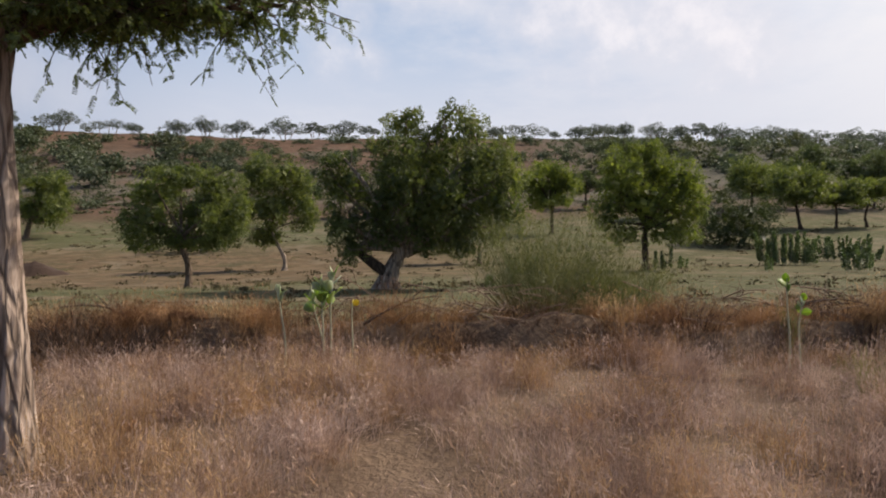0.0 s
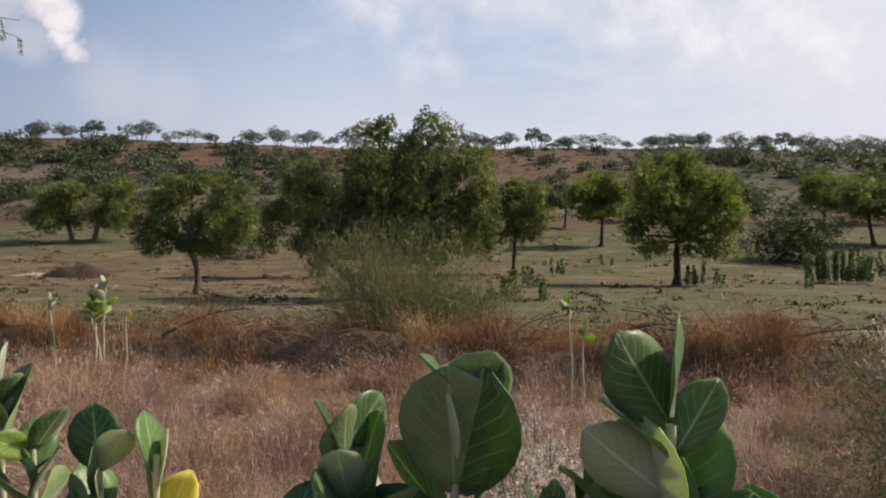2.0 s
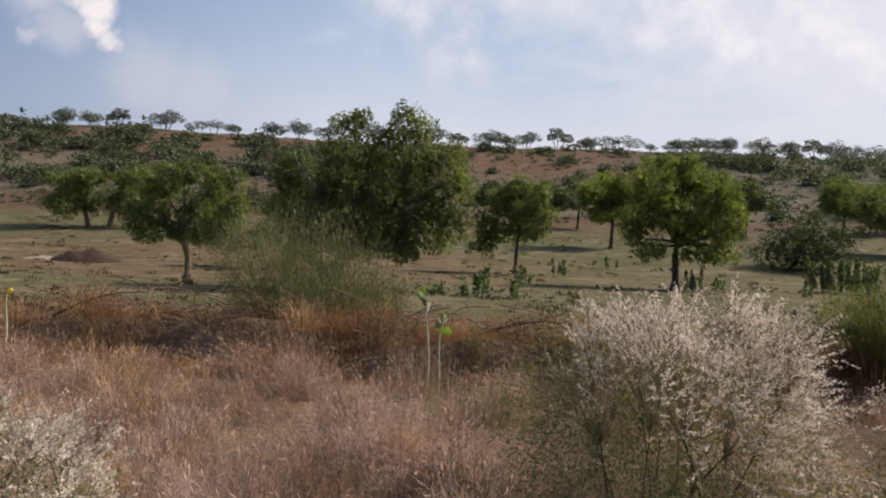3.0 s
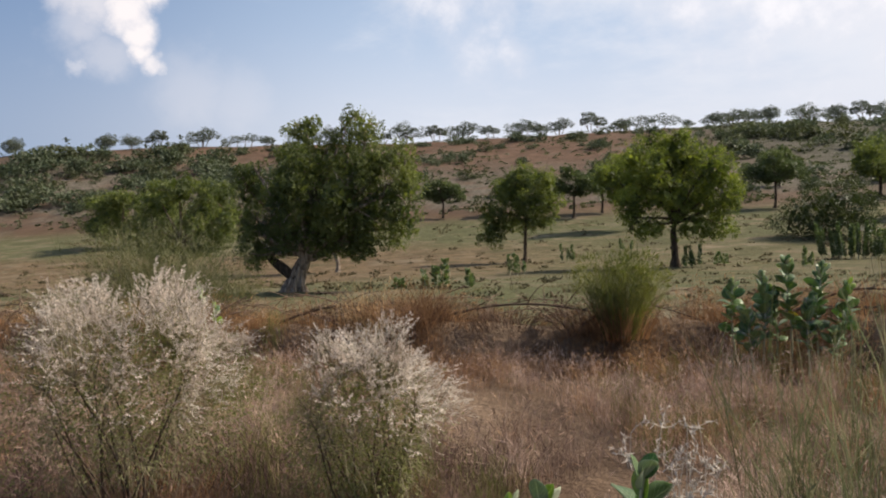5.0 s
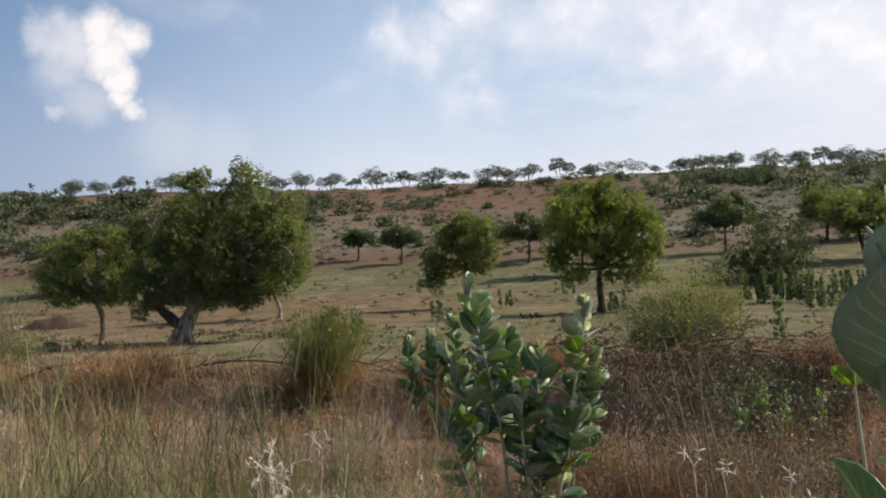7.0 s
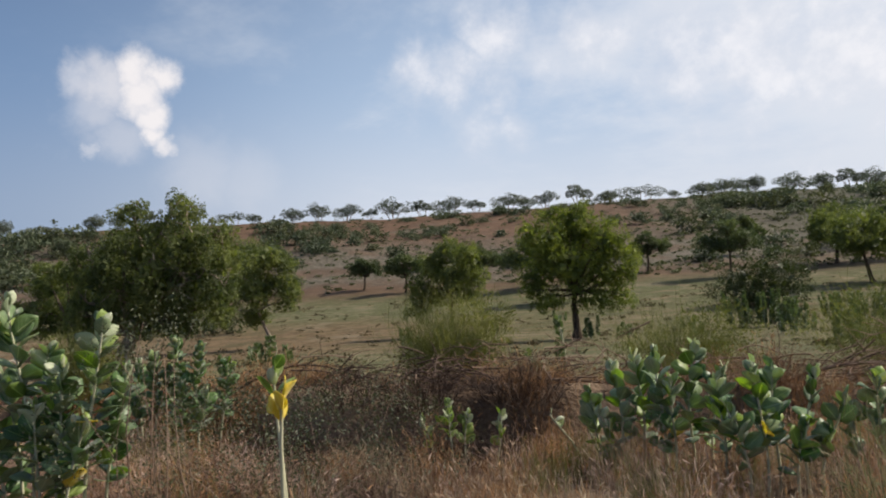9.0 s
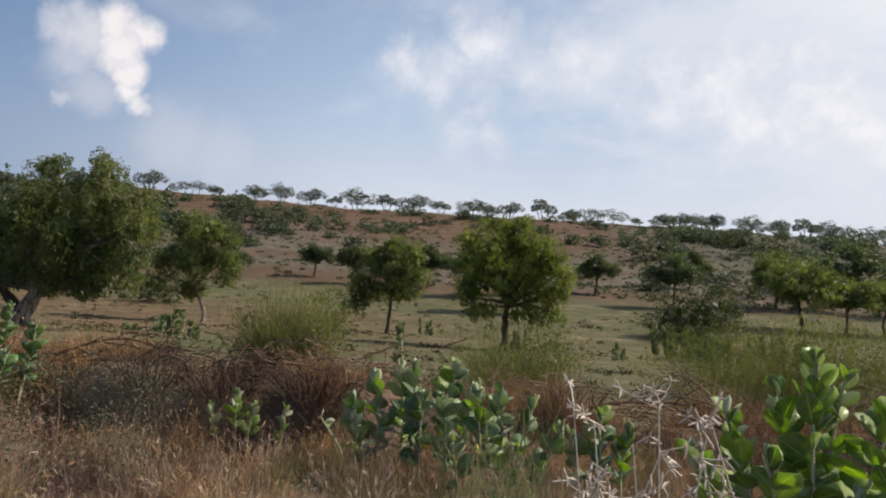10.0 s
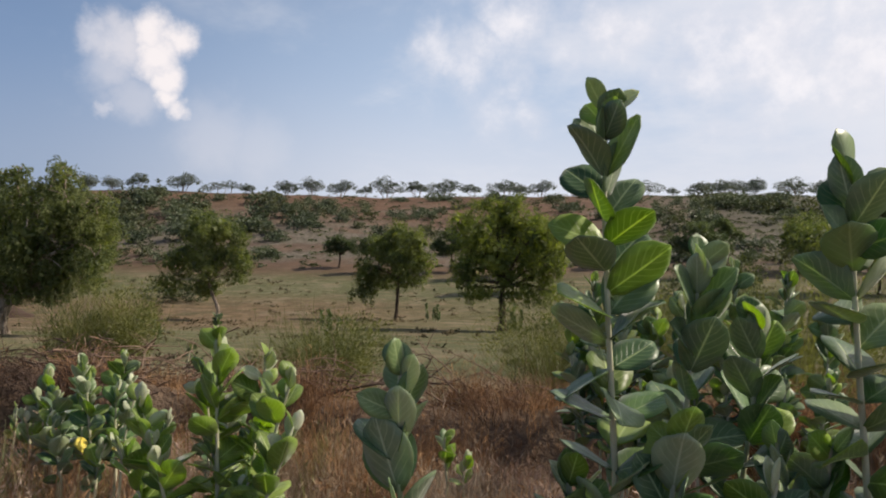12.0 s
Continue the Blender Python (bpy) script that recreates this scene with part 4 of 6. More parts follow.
# ---------------------------------------------------------------- milkweed shrubs with big waxy leaves
def wax_leaf_mesh(name, L, W, cup, curl, top_mat, wave=0.0, under=None, fine=True):
    """A rounded leaf with an upper and a lower skin, cupped across and curled along its length."""
    nu, nv = (5, 8) if fine else (3, 6)
    u = np.linspace(-1, 1, nu)
    v = np.linspace(0, 1, nv)
    prof = np.interp(v, np.linspace(0, 1, 8), [0.20, 0.60, 0.84, 0.97, 1.0, 0.90, 0.66, 0.10])
    U, Vv = np.meshgrid(u, v)
    wd = prof[:, None] * W / 2
    X = U * wd
    Y = Vv * L
    Z = cup * W * (U ** 2) * prof[:, None] - curl * L * Vv ** 2 + wave * W * np.sin(Vv * 9 + U * 2) * U ** 2
    top = np.stack([X, Y, Z], -1).reshape(-1, 3)
    low = top - np.array([0, 0, 0.0022])
    idx = (np.arange(nv - 1)[:, None] * nu + np.arange(nu - 1)[None]).ravel()
    qt = np.stack([idx, idx + 1, idx + nu + 1, idx + nu], -1)
    n = nu * nv
    ql = (np.stack([idx, idx + nu, idx + nu + 1, idx + 1], -1)) + n
    loop = list(range(nu)) + [i * nu + nu - 1 for i in range(1, nv)] + [nv * nu - 1 - i for i in range(1, nu)] + [i * nu for i in range(nv - 2, 0, -1)]
    rim = np.array([(loop[i], loop[i] + n, loop[(i + 1) % len(loop)] + n, loop[(i + 1) % len(loop)]) for i in range(len(loop))])
    me = quads_mesh(name, np.concatenate([top, low]), np.concatenate([qt, ql, rim]), [top_mat, under or M_CAL_UNDER], True)
    mi = np.zeros(len(me.polygons), np.int32)
    mi[len(qt):len(qt) + len(ql)] = 1
    me.polygons.foreach_set("material_index", mi)
    uvl = me.uv_layers.new(name="UVMap")
    li = np.empty(len(me.loops), np.int32)
    me.loops.foreach_get("vertex_index", li)
    uv = np.stack([(U / 2 + 0.5), Vv], -1).reshape(-1, 2)
    uvl.data.foreach_set("uv", np.concatenate([uv, uv])[li].astype(np.float32).ravel())
    return me


LEAF_SETS = {}
for fine in (True, False):
    for key, mat, low in (("grey", M_CAL_TOP, M_CAL_UNDER), ("fresh", M_CAL_FRESH, M_CAL_FRESH), ("yellow", M_CAL_YELLOW, M_CAL_YELLOW), ("deep", M_CAL_DEEP, M_CAL_DEEP_UNDER)):
        LEAF_SETS[key, fine] = [wax_leaf_mesh("wax_leaf", L, W, cup, curl, mat, wave, low, fine) for L, W, cup, curl, wave in ((0.158, 0.124, 0.08, 0.06, 0.0), (0.150, 0.120, 0.13, 0.14, 0.03), (0.162, 0.118, 0.05, -0.03, 0.02))]
    LEAF_SETS["young", fine] = [wax_leaf_mesh("wax_leaf", L, W, cup, curl, mat, 0.0, M_CAL_PALE, fine) for L, W, cup, curl, mat in ((0.150, 0.090, 0.14, -0.04, M_CAL_TOP), (0.140, 0.085, 0.20, 0.04, M_CAL_FRESH), (0.155, 0.092, 0.10, -0.08, M_CAL_PALE))]


def milkweed(x, y, stems, label, leaf=1.0, kind="grey", yellow=0.03, gap=0.075, bare=0.45, group="milkweed shrubs", z=None, seed=0, woolly=0.75):
    """stems: (dx, dy, height, lean x, lean y). Leaves stand in crossed pairs; the young ones at the tip close together."""
    r = np.random.default_rng(int(abs(x * 131 + y * 977)) + seed)
    t = thing("milkweed", x, y, (gz(x, y) if z is None else z) - 0.03, label, "shrub", group)
    for dx, dy, h, lx, ly in stems:
        k = 8
        s = np.linspace(0, 1, k)
        line = np.stack([dx + lx * s ** 1.4 + 0.02 * np.sin(s * 5 + dx * 9), dy + ly * s ** 1.4 + 0.015 * np.sin(s * 4), h * s], 1)
        part("stem", quads_mesh("stem", *tube(line, np.linspace(0.013, 0.006, k) * (0.6 + 0.4 * leaf), 7), M_CAL_STEM, True), t)
        zz = h * bare
        turn = r.uniform(0, 180)
        first_z = zz
        while zz < h + 0.001:
            f = zz / h
            p = [float(np.interp(f, s, line[:, i])) for i in range(3)]
            young = max(0.0, 1 - (h - zz) / (3.2 * gap))
            size = leaf * 1.12 * (1.0 - (0.42 if young > 0.45 else 0.0) * young) * r.uniform(0.85, 1.12) * (0.85 if zz - first_z < gap else 1.0)
            for side in (0, 180):
                if r.random() < 0.06:
                    continue
                up = 56 + 20 * young + r.normal() * 15 - 34 * min(1.0, max(0.0, (h - zz) / (7 * gap) - 0.3))
                dice = r.random()
                own = kind if kind != "grey" else "deep" if dice < 0.28 else "fresh" if dice > 0.82 else "grey"
                ks = "yellow" if kind == "yellow" or r.random() < yellow and young < 0.6 and (f < 0.62 or bare > 0.6 and zz - first_z < gap) else ("young" if young > 0.45 and r.random() < woolly else own)
                me = LEAF_SETS[ks, y < 4.0][int(r.integers(0, 3))]
                ob = new("leaf", me)
                ob.parent = t
                ob.matrix_local = (Matrix.Translation(p) @ Euler((0, 0, radians(turn + side + r.normal() * 24))).to_matrix().to_4x4()
                                   @ Euler((radians(up), radians(r.normal() * 27), 0)).to_matrix().to_4x4() @ Matrix.Translation((0, 0.006, 0)) @ Matrix.Diagonal((size, size, size, 1)))
            zz += gap * 0.74 * r.uniform(0.85, 1.15) * (1 - 0.45 * young)
            turn += 90 + r.normal() * 9
    return t


GREY = "grey-green milkweed shrub with large waxy rounded leaves"
YOUNG = "young milkweed on bare pale stems with a few waxy leaves"
# beside the path at the start
milkweed(1.82, 1.55, [(0, 0, 1.385, 0.0, 0)], "single upright milkweed stem with large waxy leaves", 0.98, "deep", 0.0, 0.085, 0.87, woolly=0.1)
milkweed(1.97, 1.45, [(0, 0, 1.30, 0.0, 0)], GREY, 0.95, "deep", 0.0, 0.085, 0.88, woolly=0.3)
milkweed(1.40, 1.21, [(0, 0, 1.21, 0, 0)], GREY, 0.95, "fresh", 0.0, 0.085, 0.85, woolly=0.2)
milkweed(1.56, 1.24, [(0, 0, 1.22, 0.02, 0)], "slim milkweed shoot with pale woolly young leaves", 0.85, "deep", 0.0, 0.085, 0.90, woolly=0.8)
milkweed(2.20, 1.37, [(-0.039, 0.02, 1.31, -0.02, 0), (0.039, 0, 1.32, 0.02, 0), (0.0, -0.03, 1.18, 0.0, 0)], GREY, 0.98, "deep", 0.5, 0.085, 0.82, woolly=0.4)
milkweed(2.79, 1.09, [(0.015, 0, 1.52, 0.0, 0), (-0.10, 0.04, 1.45, -0.04, 0), (0.08, 0.03, 1.31, 0.04, 0), (-0.17, 0.0, 1.32, -0.05, 0)], GREY, 0.86, "deep", 0.04, 0.068, 0.78, woolly=0.25)
milkweed(3.05, 1.03, [(0, 0, 1.50, 0.0, 0), (-0.06, 0.05, 1.36, -0.03, 0), (0.07, 0.04, 1.32, 0.05, 0), (0.02, -0.05, 1.22, 0.03, 0)], GREY, 1.1, "deep", 0.04, 0.08, 0.72, woolly=0.3)
# along the bank
milkweed(-1.92, 6.85, [(0, 0, 0.90, -0.02, 0)], YOUNG, 1.2, "grey", 0, 0.09, 0.86)
milkweed(-1.55, 6.95, [(0, 0, 0.98, 0.04, 0), (0.08, 0, 1.05, 0.08, 0), (0.02, 0.1, 0.85, -0.12, 0)], YOUNG, 1.15, "fresh", 0.05, 0.10, 0.70)
milkweed(-1.25, 7.0, [(0, 0, 0.74, 0.06, 0)], "thin milkweed shoot ending in a yellow leaf", 0.9, "yellow", 1, 0.1, 0.97)
milkweed(3.3, 6.7, [(0, 0, 0.95, 0.0, 0), (0.1, 0, 0.75, 0.05, 0)], YOUNG, 0.95, "fresh", 0.0, 0.1, 0.82)
milkweed(9.0, 7.15, [(-0.45, 0.1, 0.88, -0.05, 0), (-0.22, 0, 0.95, -0.03, 0), (0, 0.05, 1.08, 0, 0), (0.22, 0, 1.02, 0.04, 0), (0.42, 0.1, 0.85, 0.08, 0), (0.1, -0.1, 0.7, 0.05, 0), (-0.32, -0.1, 0.65, -0.12, 0), (-0.1, 0.12, 0.8, -0.02, 0), (0.3, -0.12, 0.6, 0.12, 0)], GREY, 0.80, "deep", 0.015, 0.055, 0.42)
milkweed(9.78, 4.65, [(-0.05, 0, 1.50, -0.18, 0), (0.12, 0, 1.12, 0.05, 0), (0.28, 0, 1.35, 0.14, 0), (-0.2, 0.1, 1.1, -0.2, 0), (0.05, -0.1, 0.9, 0.02, 0), (0.3, 0.15, 1.05, 0.16, 0), (-0.25, 0.05, 0.8, -0.25, 0), (0.0, 0.12, 1.2, -0.04, 0), (0.2, -0.1, 0.8, 0.2, 0), (0.1, -0.05, 0.7, 0.1, 0)], GREY, 0.92, "grey", 0.02, 0.072, 0.38)
# close to the path in the middle of the walk
milkweed(7.3, 2.35, [(-0.1, 0, 0.78, -0.1, 0), (0.05, 0.05, 0.85, 0.06, 0), (0.15, -0.05, 0.74, 0.12, 0), (-0.2, 0.05, 0.72, -0.1, 0)], GREY, 0.8, "grey", 0, 0.06, 0.5)
milkweed(10.49, 1.33, [(0, 0, 1.70, 0.02, 0), (0.05, 0.10, 1.25, 0.05, 0)], "tall milkweed stem with large waxy leaves beside the path", 0.78, "grey", 0.0, 0.085, 0.40, woolly=0.25)
milkweed(10.76, 1.78, [(0, 0, 1.84, 0.03, 0), (0.10, 0.12, 1.3, 0.06, 0)], "tall milkweed stem with stacked waxy leaves beside the path", 0.84, "grey", 0.05, 0.085, 0.35, woolly=0.25)
# further on
milkweed(11.5, 4.3, [(0, 0, 1.1, 0.0, 0)], "single milkweed stem with waxy leaves at its tip", 0.9, "fresh", 0.0, 0.08, 0.86)
milkweed(12.0, 3.25, [(0, 0, 1.12, 0.06, 0)], "thin milkweed stem tipped with bright yellow leaves", 0.85, "yellow", 1.0, 0.06, 0.93)
milkweed(11.72, 7.05, [(0, 0, 0.84, 0.03, 0), (0.12, 0, 0.76, 0.06, 0), (-0.12, 0, 0.72, -0.10, 0), (0.40, 0, 0.74, 0.05, 0)], YOUNG, 0.75, "fresh", 0.0, 0.08, 0.66)
milkweed(12.85, 6.65, [(0, 0, 0.42, -0.2, 0), (0.15, 0, 0.46, -0.1, 0)], YOUNG, 0.8, "fresh", 0.0, 0.09, 0.75)
milkweed(13.45, 6.35, [(0, 0, 0.86, 0, 0), (-0.25, 0, 0.78, -0.08, 0), (0.2, 0.1, 0.90, 0.06, 0), (0.05, -0.1, 0.68, 0.05, 0), (-0.4, 0.1, 0.58, -0.12, 0), (-0.12, 0.15, 0.82, -0.03, 0), (0.32, -0.05, 0.74, 0.1, 0), (-0.3, -0.1, 0.45, -0.15, 0)], GREY, 0.85, "grey", 0.015, 0.07, 0.28)
milkweed(14.0, 5.75, [(0, 0, 0.86, 0, 0), (-0.2, 0, 0.76, -0.08, 0), (0.22, 0, 0.78, 0.1, 0), (0.34, 0.1, 0.62, 0.15, 0), (0.08, 0.12, 0.82, 0.05, 0), (-0.1, -0.1, 0.6, -0.1, 0), (0.12, -0.12, 0.5, 0.12, 0)], GREY, 0.78, "grey", 0.03, 0.065, 0.40)
milkweed(14.75, 6.1, [(0, 0, 0.7, 0.04, 0), (0.15, 0.05, 0.6, 0.08, 0), (-0.12, 0, 0.55, -0.05, 0)], GREY, 0.8, "grey", 0.0, 0.07, 0.3)
milkweed(15.56, 4.6, [(0, 0, 1.28, 0.05, 0), (0.15, 0, 1.15, 0.22, 0), (-0.12, 0, 1.02, -0.22, 0), (0.0, 0.1, 1.14, -0.08, 0), (0.15, -0.08, 0.95, 0.28, 0), (-0.2, 0.05, 0.82, -0.3, 0), (0.08, 0.12, 1.2, 0.12, 0), (-0.08, -0.1, 0.85, -0.1, 0), (0.1, -0.05, 0.72, 0.12, 0)], "bright green milkweed shrub with some yellowing leaves", 0.86, "fresh", 0.05, 0.07, 0.36)
milkweed(17.3, 6.85, [(-0.28, 0, 1.3, -0.10, 0), (-0.14, 0, 1.50, -0.06, 0), (0.02, 0.1, 1.42, 0.0, 0), (0.16, 0, 1.3, 0.06, 0), (-0.02, -0.15, 1.15, 0.04, 0), (-0.22, -0.12, 1.0, -0.14, 0), (0.12, 0.15, 1.4, 0.05, 0), (0.2, -0.15, 0.95, 0.12, 0), (-0.1, -0.1, 0.85, -0.06, 0), (0.08, -0.2, 0.8, 0.04, 0)], GREY, 0.88, "grey", 0.0, 0.066, 0.36)
milkweed(18.05, 7.0, [(-0.3, 0, 1.4, -0.06, 0), (0, 0, 1.62, 0, 0), (0.25, 0, 1.55, 0.06, 0), (0.5, 0.1, 1.3, 0.1, 0), (0.1, -0.15, 1.2, 0.02, 0), (-0.25, -0.15, 1.0, -0.1, 0), (0.4, -0.15, 0.9, 0.12, 0), (-0.1, -0.1, 1.1, 0.0, 0), (0.2, -0.2, 0.85, 0.05, 0)], GREY, 0.9, "grey", 0.0, 0.066, 0.36)
milkweed(16.2, 6.2, [(0, 0, 0.55, 0.03, 0), (0.1, 0.05, 0.42, 0.06, 0)], YOUNG, 0.8, "fresh", 0.0, 0.08, 0.6)
milkweed(17.20, 3.82, [(0, 0, 2.03, 0.0, 0), (0.20, 0.30, 1.66, 0.06, 0.05), (0.34, 0.45, 1.46, 0.10, 0), (0.10, -0.06, 1.22, 0.08, 0), (0.28, 0.10, 1.05, 0.12, 0), (-0.04, 0.12, 1.02, -0.06, 0), (0.46, 0.30, 1.12, 0.14, 0)],
         "tall milkweed shrub with stacked pairs of waxy leaves", 0.98, "grey", 0.0, 0.092, 0.16, woolly=0.18)
milkweed(17.86, 4.02, [(0, 0, 1.90, 0.0, 0), (0.22, 0.1, 1.6, 0.06, 0), (-0.10, 0.1, 1.1, -0.08, 0), (0.35, 0.2, 1.5, 0.1, 0), (0.1, -0.1, 1.0, 0.1, 0)], "tall milkweed shrub with stacked pairs of waxy leaves", 1.0, "grey", 0.0, 0.090, 0.18, woolly=0.18)
milkweed(16.72, 3.5, [(0, 0, 1.36, 0.02, 0)], "short milkweed stem with round waxy leaves", 0.95, "grey", 0.0, 0.10, 0.35, woolly=0.35)


def far_milkweed(x, y, stems, label, leaf=0.17, group="field milkweeds"):
    """A milkweed out in the field, its leaves too small to tell apart."""
    t = thing("field_milkweed", x, y, gz(x, y) - 0.03, label, "shrub", group)
    for dx, dy, h in stems:
        line = bend((dx * 0.85, dy * 0.85, 0), (dx, dy, h), 5, 0, 0.05)
        st = part("stem", quads_mesh("stem", *tube(line, np.linspace(0.018, 0.008, 5), 5), M_CAL_STEM, True), t)
        n = int(h / 0.09) * 7
        f = rng.uniform(0.15, 1, n)
        c = line[0] + (line[-1] - line[0]) * f[:, None]
        a = rng.uniform(0, 6.28, n)
        d = np.stack([np.cos(a), np.sin(a), 0.4 + 0.9 * f ** 3], 1)
        part("leaf_spire", quads_mesh("leaf_spire", *leaves(c + unit(d) * leaf * 0.5, d, leaf * rng.uniform(0.8, 1.2, n), leaf * 0.62), M_FARMILK), st)
    return t


M_FARMILK = foliage("milkweed_far", (0.075, 0.11, 0.060), (0.16, 0.20, 0.11), 2.0, 0.25, 0.5)
def clump(n, w, h, d=0.5):
    return [(rng.uniform(-w, w), rng.uniform(-d, d), h * rng.uniform(0.4, 1.0)) for _ in range(n)]


FM = "grey-green milkweed clump in the open field"
far_milkweed(2.3, 21.5, clump(7, 0.5, 0.95), FM)
far_milkweed(1.0, 21.6, clump(3, 0.25, 0.6), FM)
far_milkweed(3.5, 21.3, clump(2, 0.12, 0.8), "pale milkweed shoot in the open field")
far_milkweed(12.55, 9.6, [(0, 0, 1.15)], "narrow dark milkweed spire", 0.10)
far_milkweed(12.15, 9.7, [(0, 0, 0.75), (0.1, 0, 0.6)], "narrow dark milkweed spire", 0.10)
far_milkweed(12.3, 40.2, clump(6, 0.55, 1.3), FM)
far_milkweed(14.0, 42.0, clump(4, 0.5, 1.2), FM)
far_milkweed(5.2, 50.0, clump(4, 0.5, 1.3), FM)
far_milkweed(3.2, 36.0, clump(4, 0.4, 1.3), FM)
far_milkweed(9.5, 58.0, clump(4, 0.5, 1.0), FM)
far_milkweed(17.5, 38.0, clump(3, 0.3, 1.2), "bright milkweed clump in the open field")
far_milkweed(22.0, 45.4, clump(40, 2.4, 2.2), "dense dark stand of tall milkweed")
far_milkweed(29.0, 50.5, clump(36, 2.6, 2.0), "dense dark stand of tall milkweed")
far_milkweed(22.0, 37.0, clump(9, 1.2, 1.8), FM)
far_milkweed(19.5, 22.0, clump(8, 0.8, 1.5), FM)


# ---------------------------------------------------------------- shrubs of the roadside
def sprout(n, base, spread_xy, h, lean, k=6, width=0.005, arch=0.15, tip=0.3, wild=0.009):
    """n thin stems rising from one foot, leaning outward."""
    a = rng.uniform(0, 2 * math.pi, n)
    r = np.sqrt(rng.random(n))
    b = np.stack([np.cos(a) * r * spread_xy, np.sin(a) * r * spread_xy, np.zeros(n)], 1) + np.array(base)
    out = np.stack([np.cos(a), np.sin(a), np.zeros(n)], 1) * (lean * r * rng.uniform(0.6, 1.3, n))[:, None] + rng.normal(size=(n, 3)) * (0.08, 0.08, 0)
    H = h * rng.uniform(0.55, 1.0, n) * (1 - 0.25 * r ** 2)
    s = np.linspace(0, 1, k)[None, :, None]
    P = b[:, None] + out[:, None] * (s ** 1.3) * H[:, None, None]
    P[:, :, 2] += (H[:, None] * s[:, :, 0]) * (1 - arch * s[:, :, 0] ** 2 * r[:, None])
    P += np.cumsum(rng.normal(size=(n, k, 3)) * wild * h, 1)
    W = np.linspace(1, tip, k)[None] * width * rng.uniform(0.6, 1.3, (n, 1))
    return P, W


def broom(x, y, h, w, n, label, mat, dry=True, group="broom shrubs", body=True):
    t = thing("broom_shrub", x, y, gz(x, y) - 0.04, label, "shrub", group)
    n = int(n * 1.9)
    P, W = sprout(n, (0, 0, 0), w * 0.38, h, w / h * 0.9, 6, 0.0075)
    v1 = ribbons(P, W)
    P2 = P[:, 2:]
    side_tw = []
    for _ in range(3):
        i = rng.integers(1, 4, len(P2))
        o = P2[np.arange(len(P2)), i]
        d = unit(rng.normal(size=(len(P2), 3)) * (0.5, 0.5, 0.3) + (0, 0, 0.9))
        L = rng.uniform(0.1, 0.3, len(P2)) * h
        s = np.linspace(0, 1, 4)[None, :, None]
        side_tw.append(ribbons(o[:, None] + d[:, None] * L[:, None, None] * s, np.tile(np.linspace(0.004, 0.0015, 4), (len(P2), 1))))
    part("green_spray", quads_mesh("green_spray", *join(v1, *side_tw), mat), t)
    if body:
        lob = [(rng.uniform(-0.6, 0.6) * w, rng.uniform(-0.5, 0.5) * w, h * rng.uniform(0.38, 0.78), w * 0.42, w * 0.4, h * 0.22) for _ in range(7)]
        part("foliage", quads_mesh("foliage", *crown(lob, int(n * 6), 0.050, -0.6, 0.55, 0, 0.1, 0.26), mat), t, "fine soft green twigs")
    if dry:
        Pd, Wd = sprout(n, (0, 0, 0), w * 0.55, h * 0.5, w / h * 1.2, 4, 0.007)
        part("dry_spray", quads_mesh("dry_spray", *ribbons(Pd, Wd), M_RUST), t, "dry rusty lower stems")
    return t


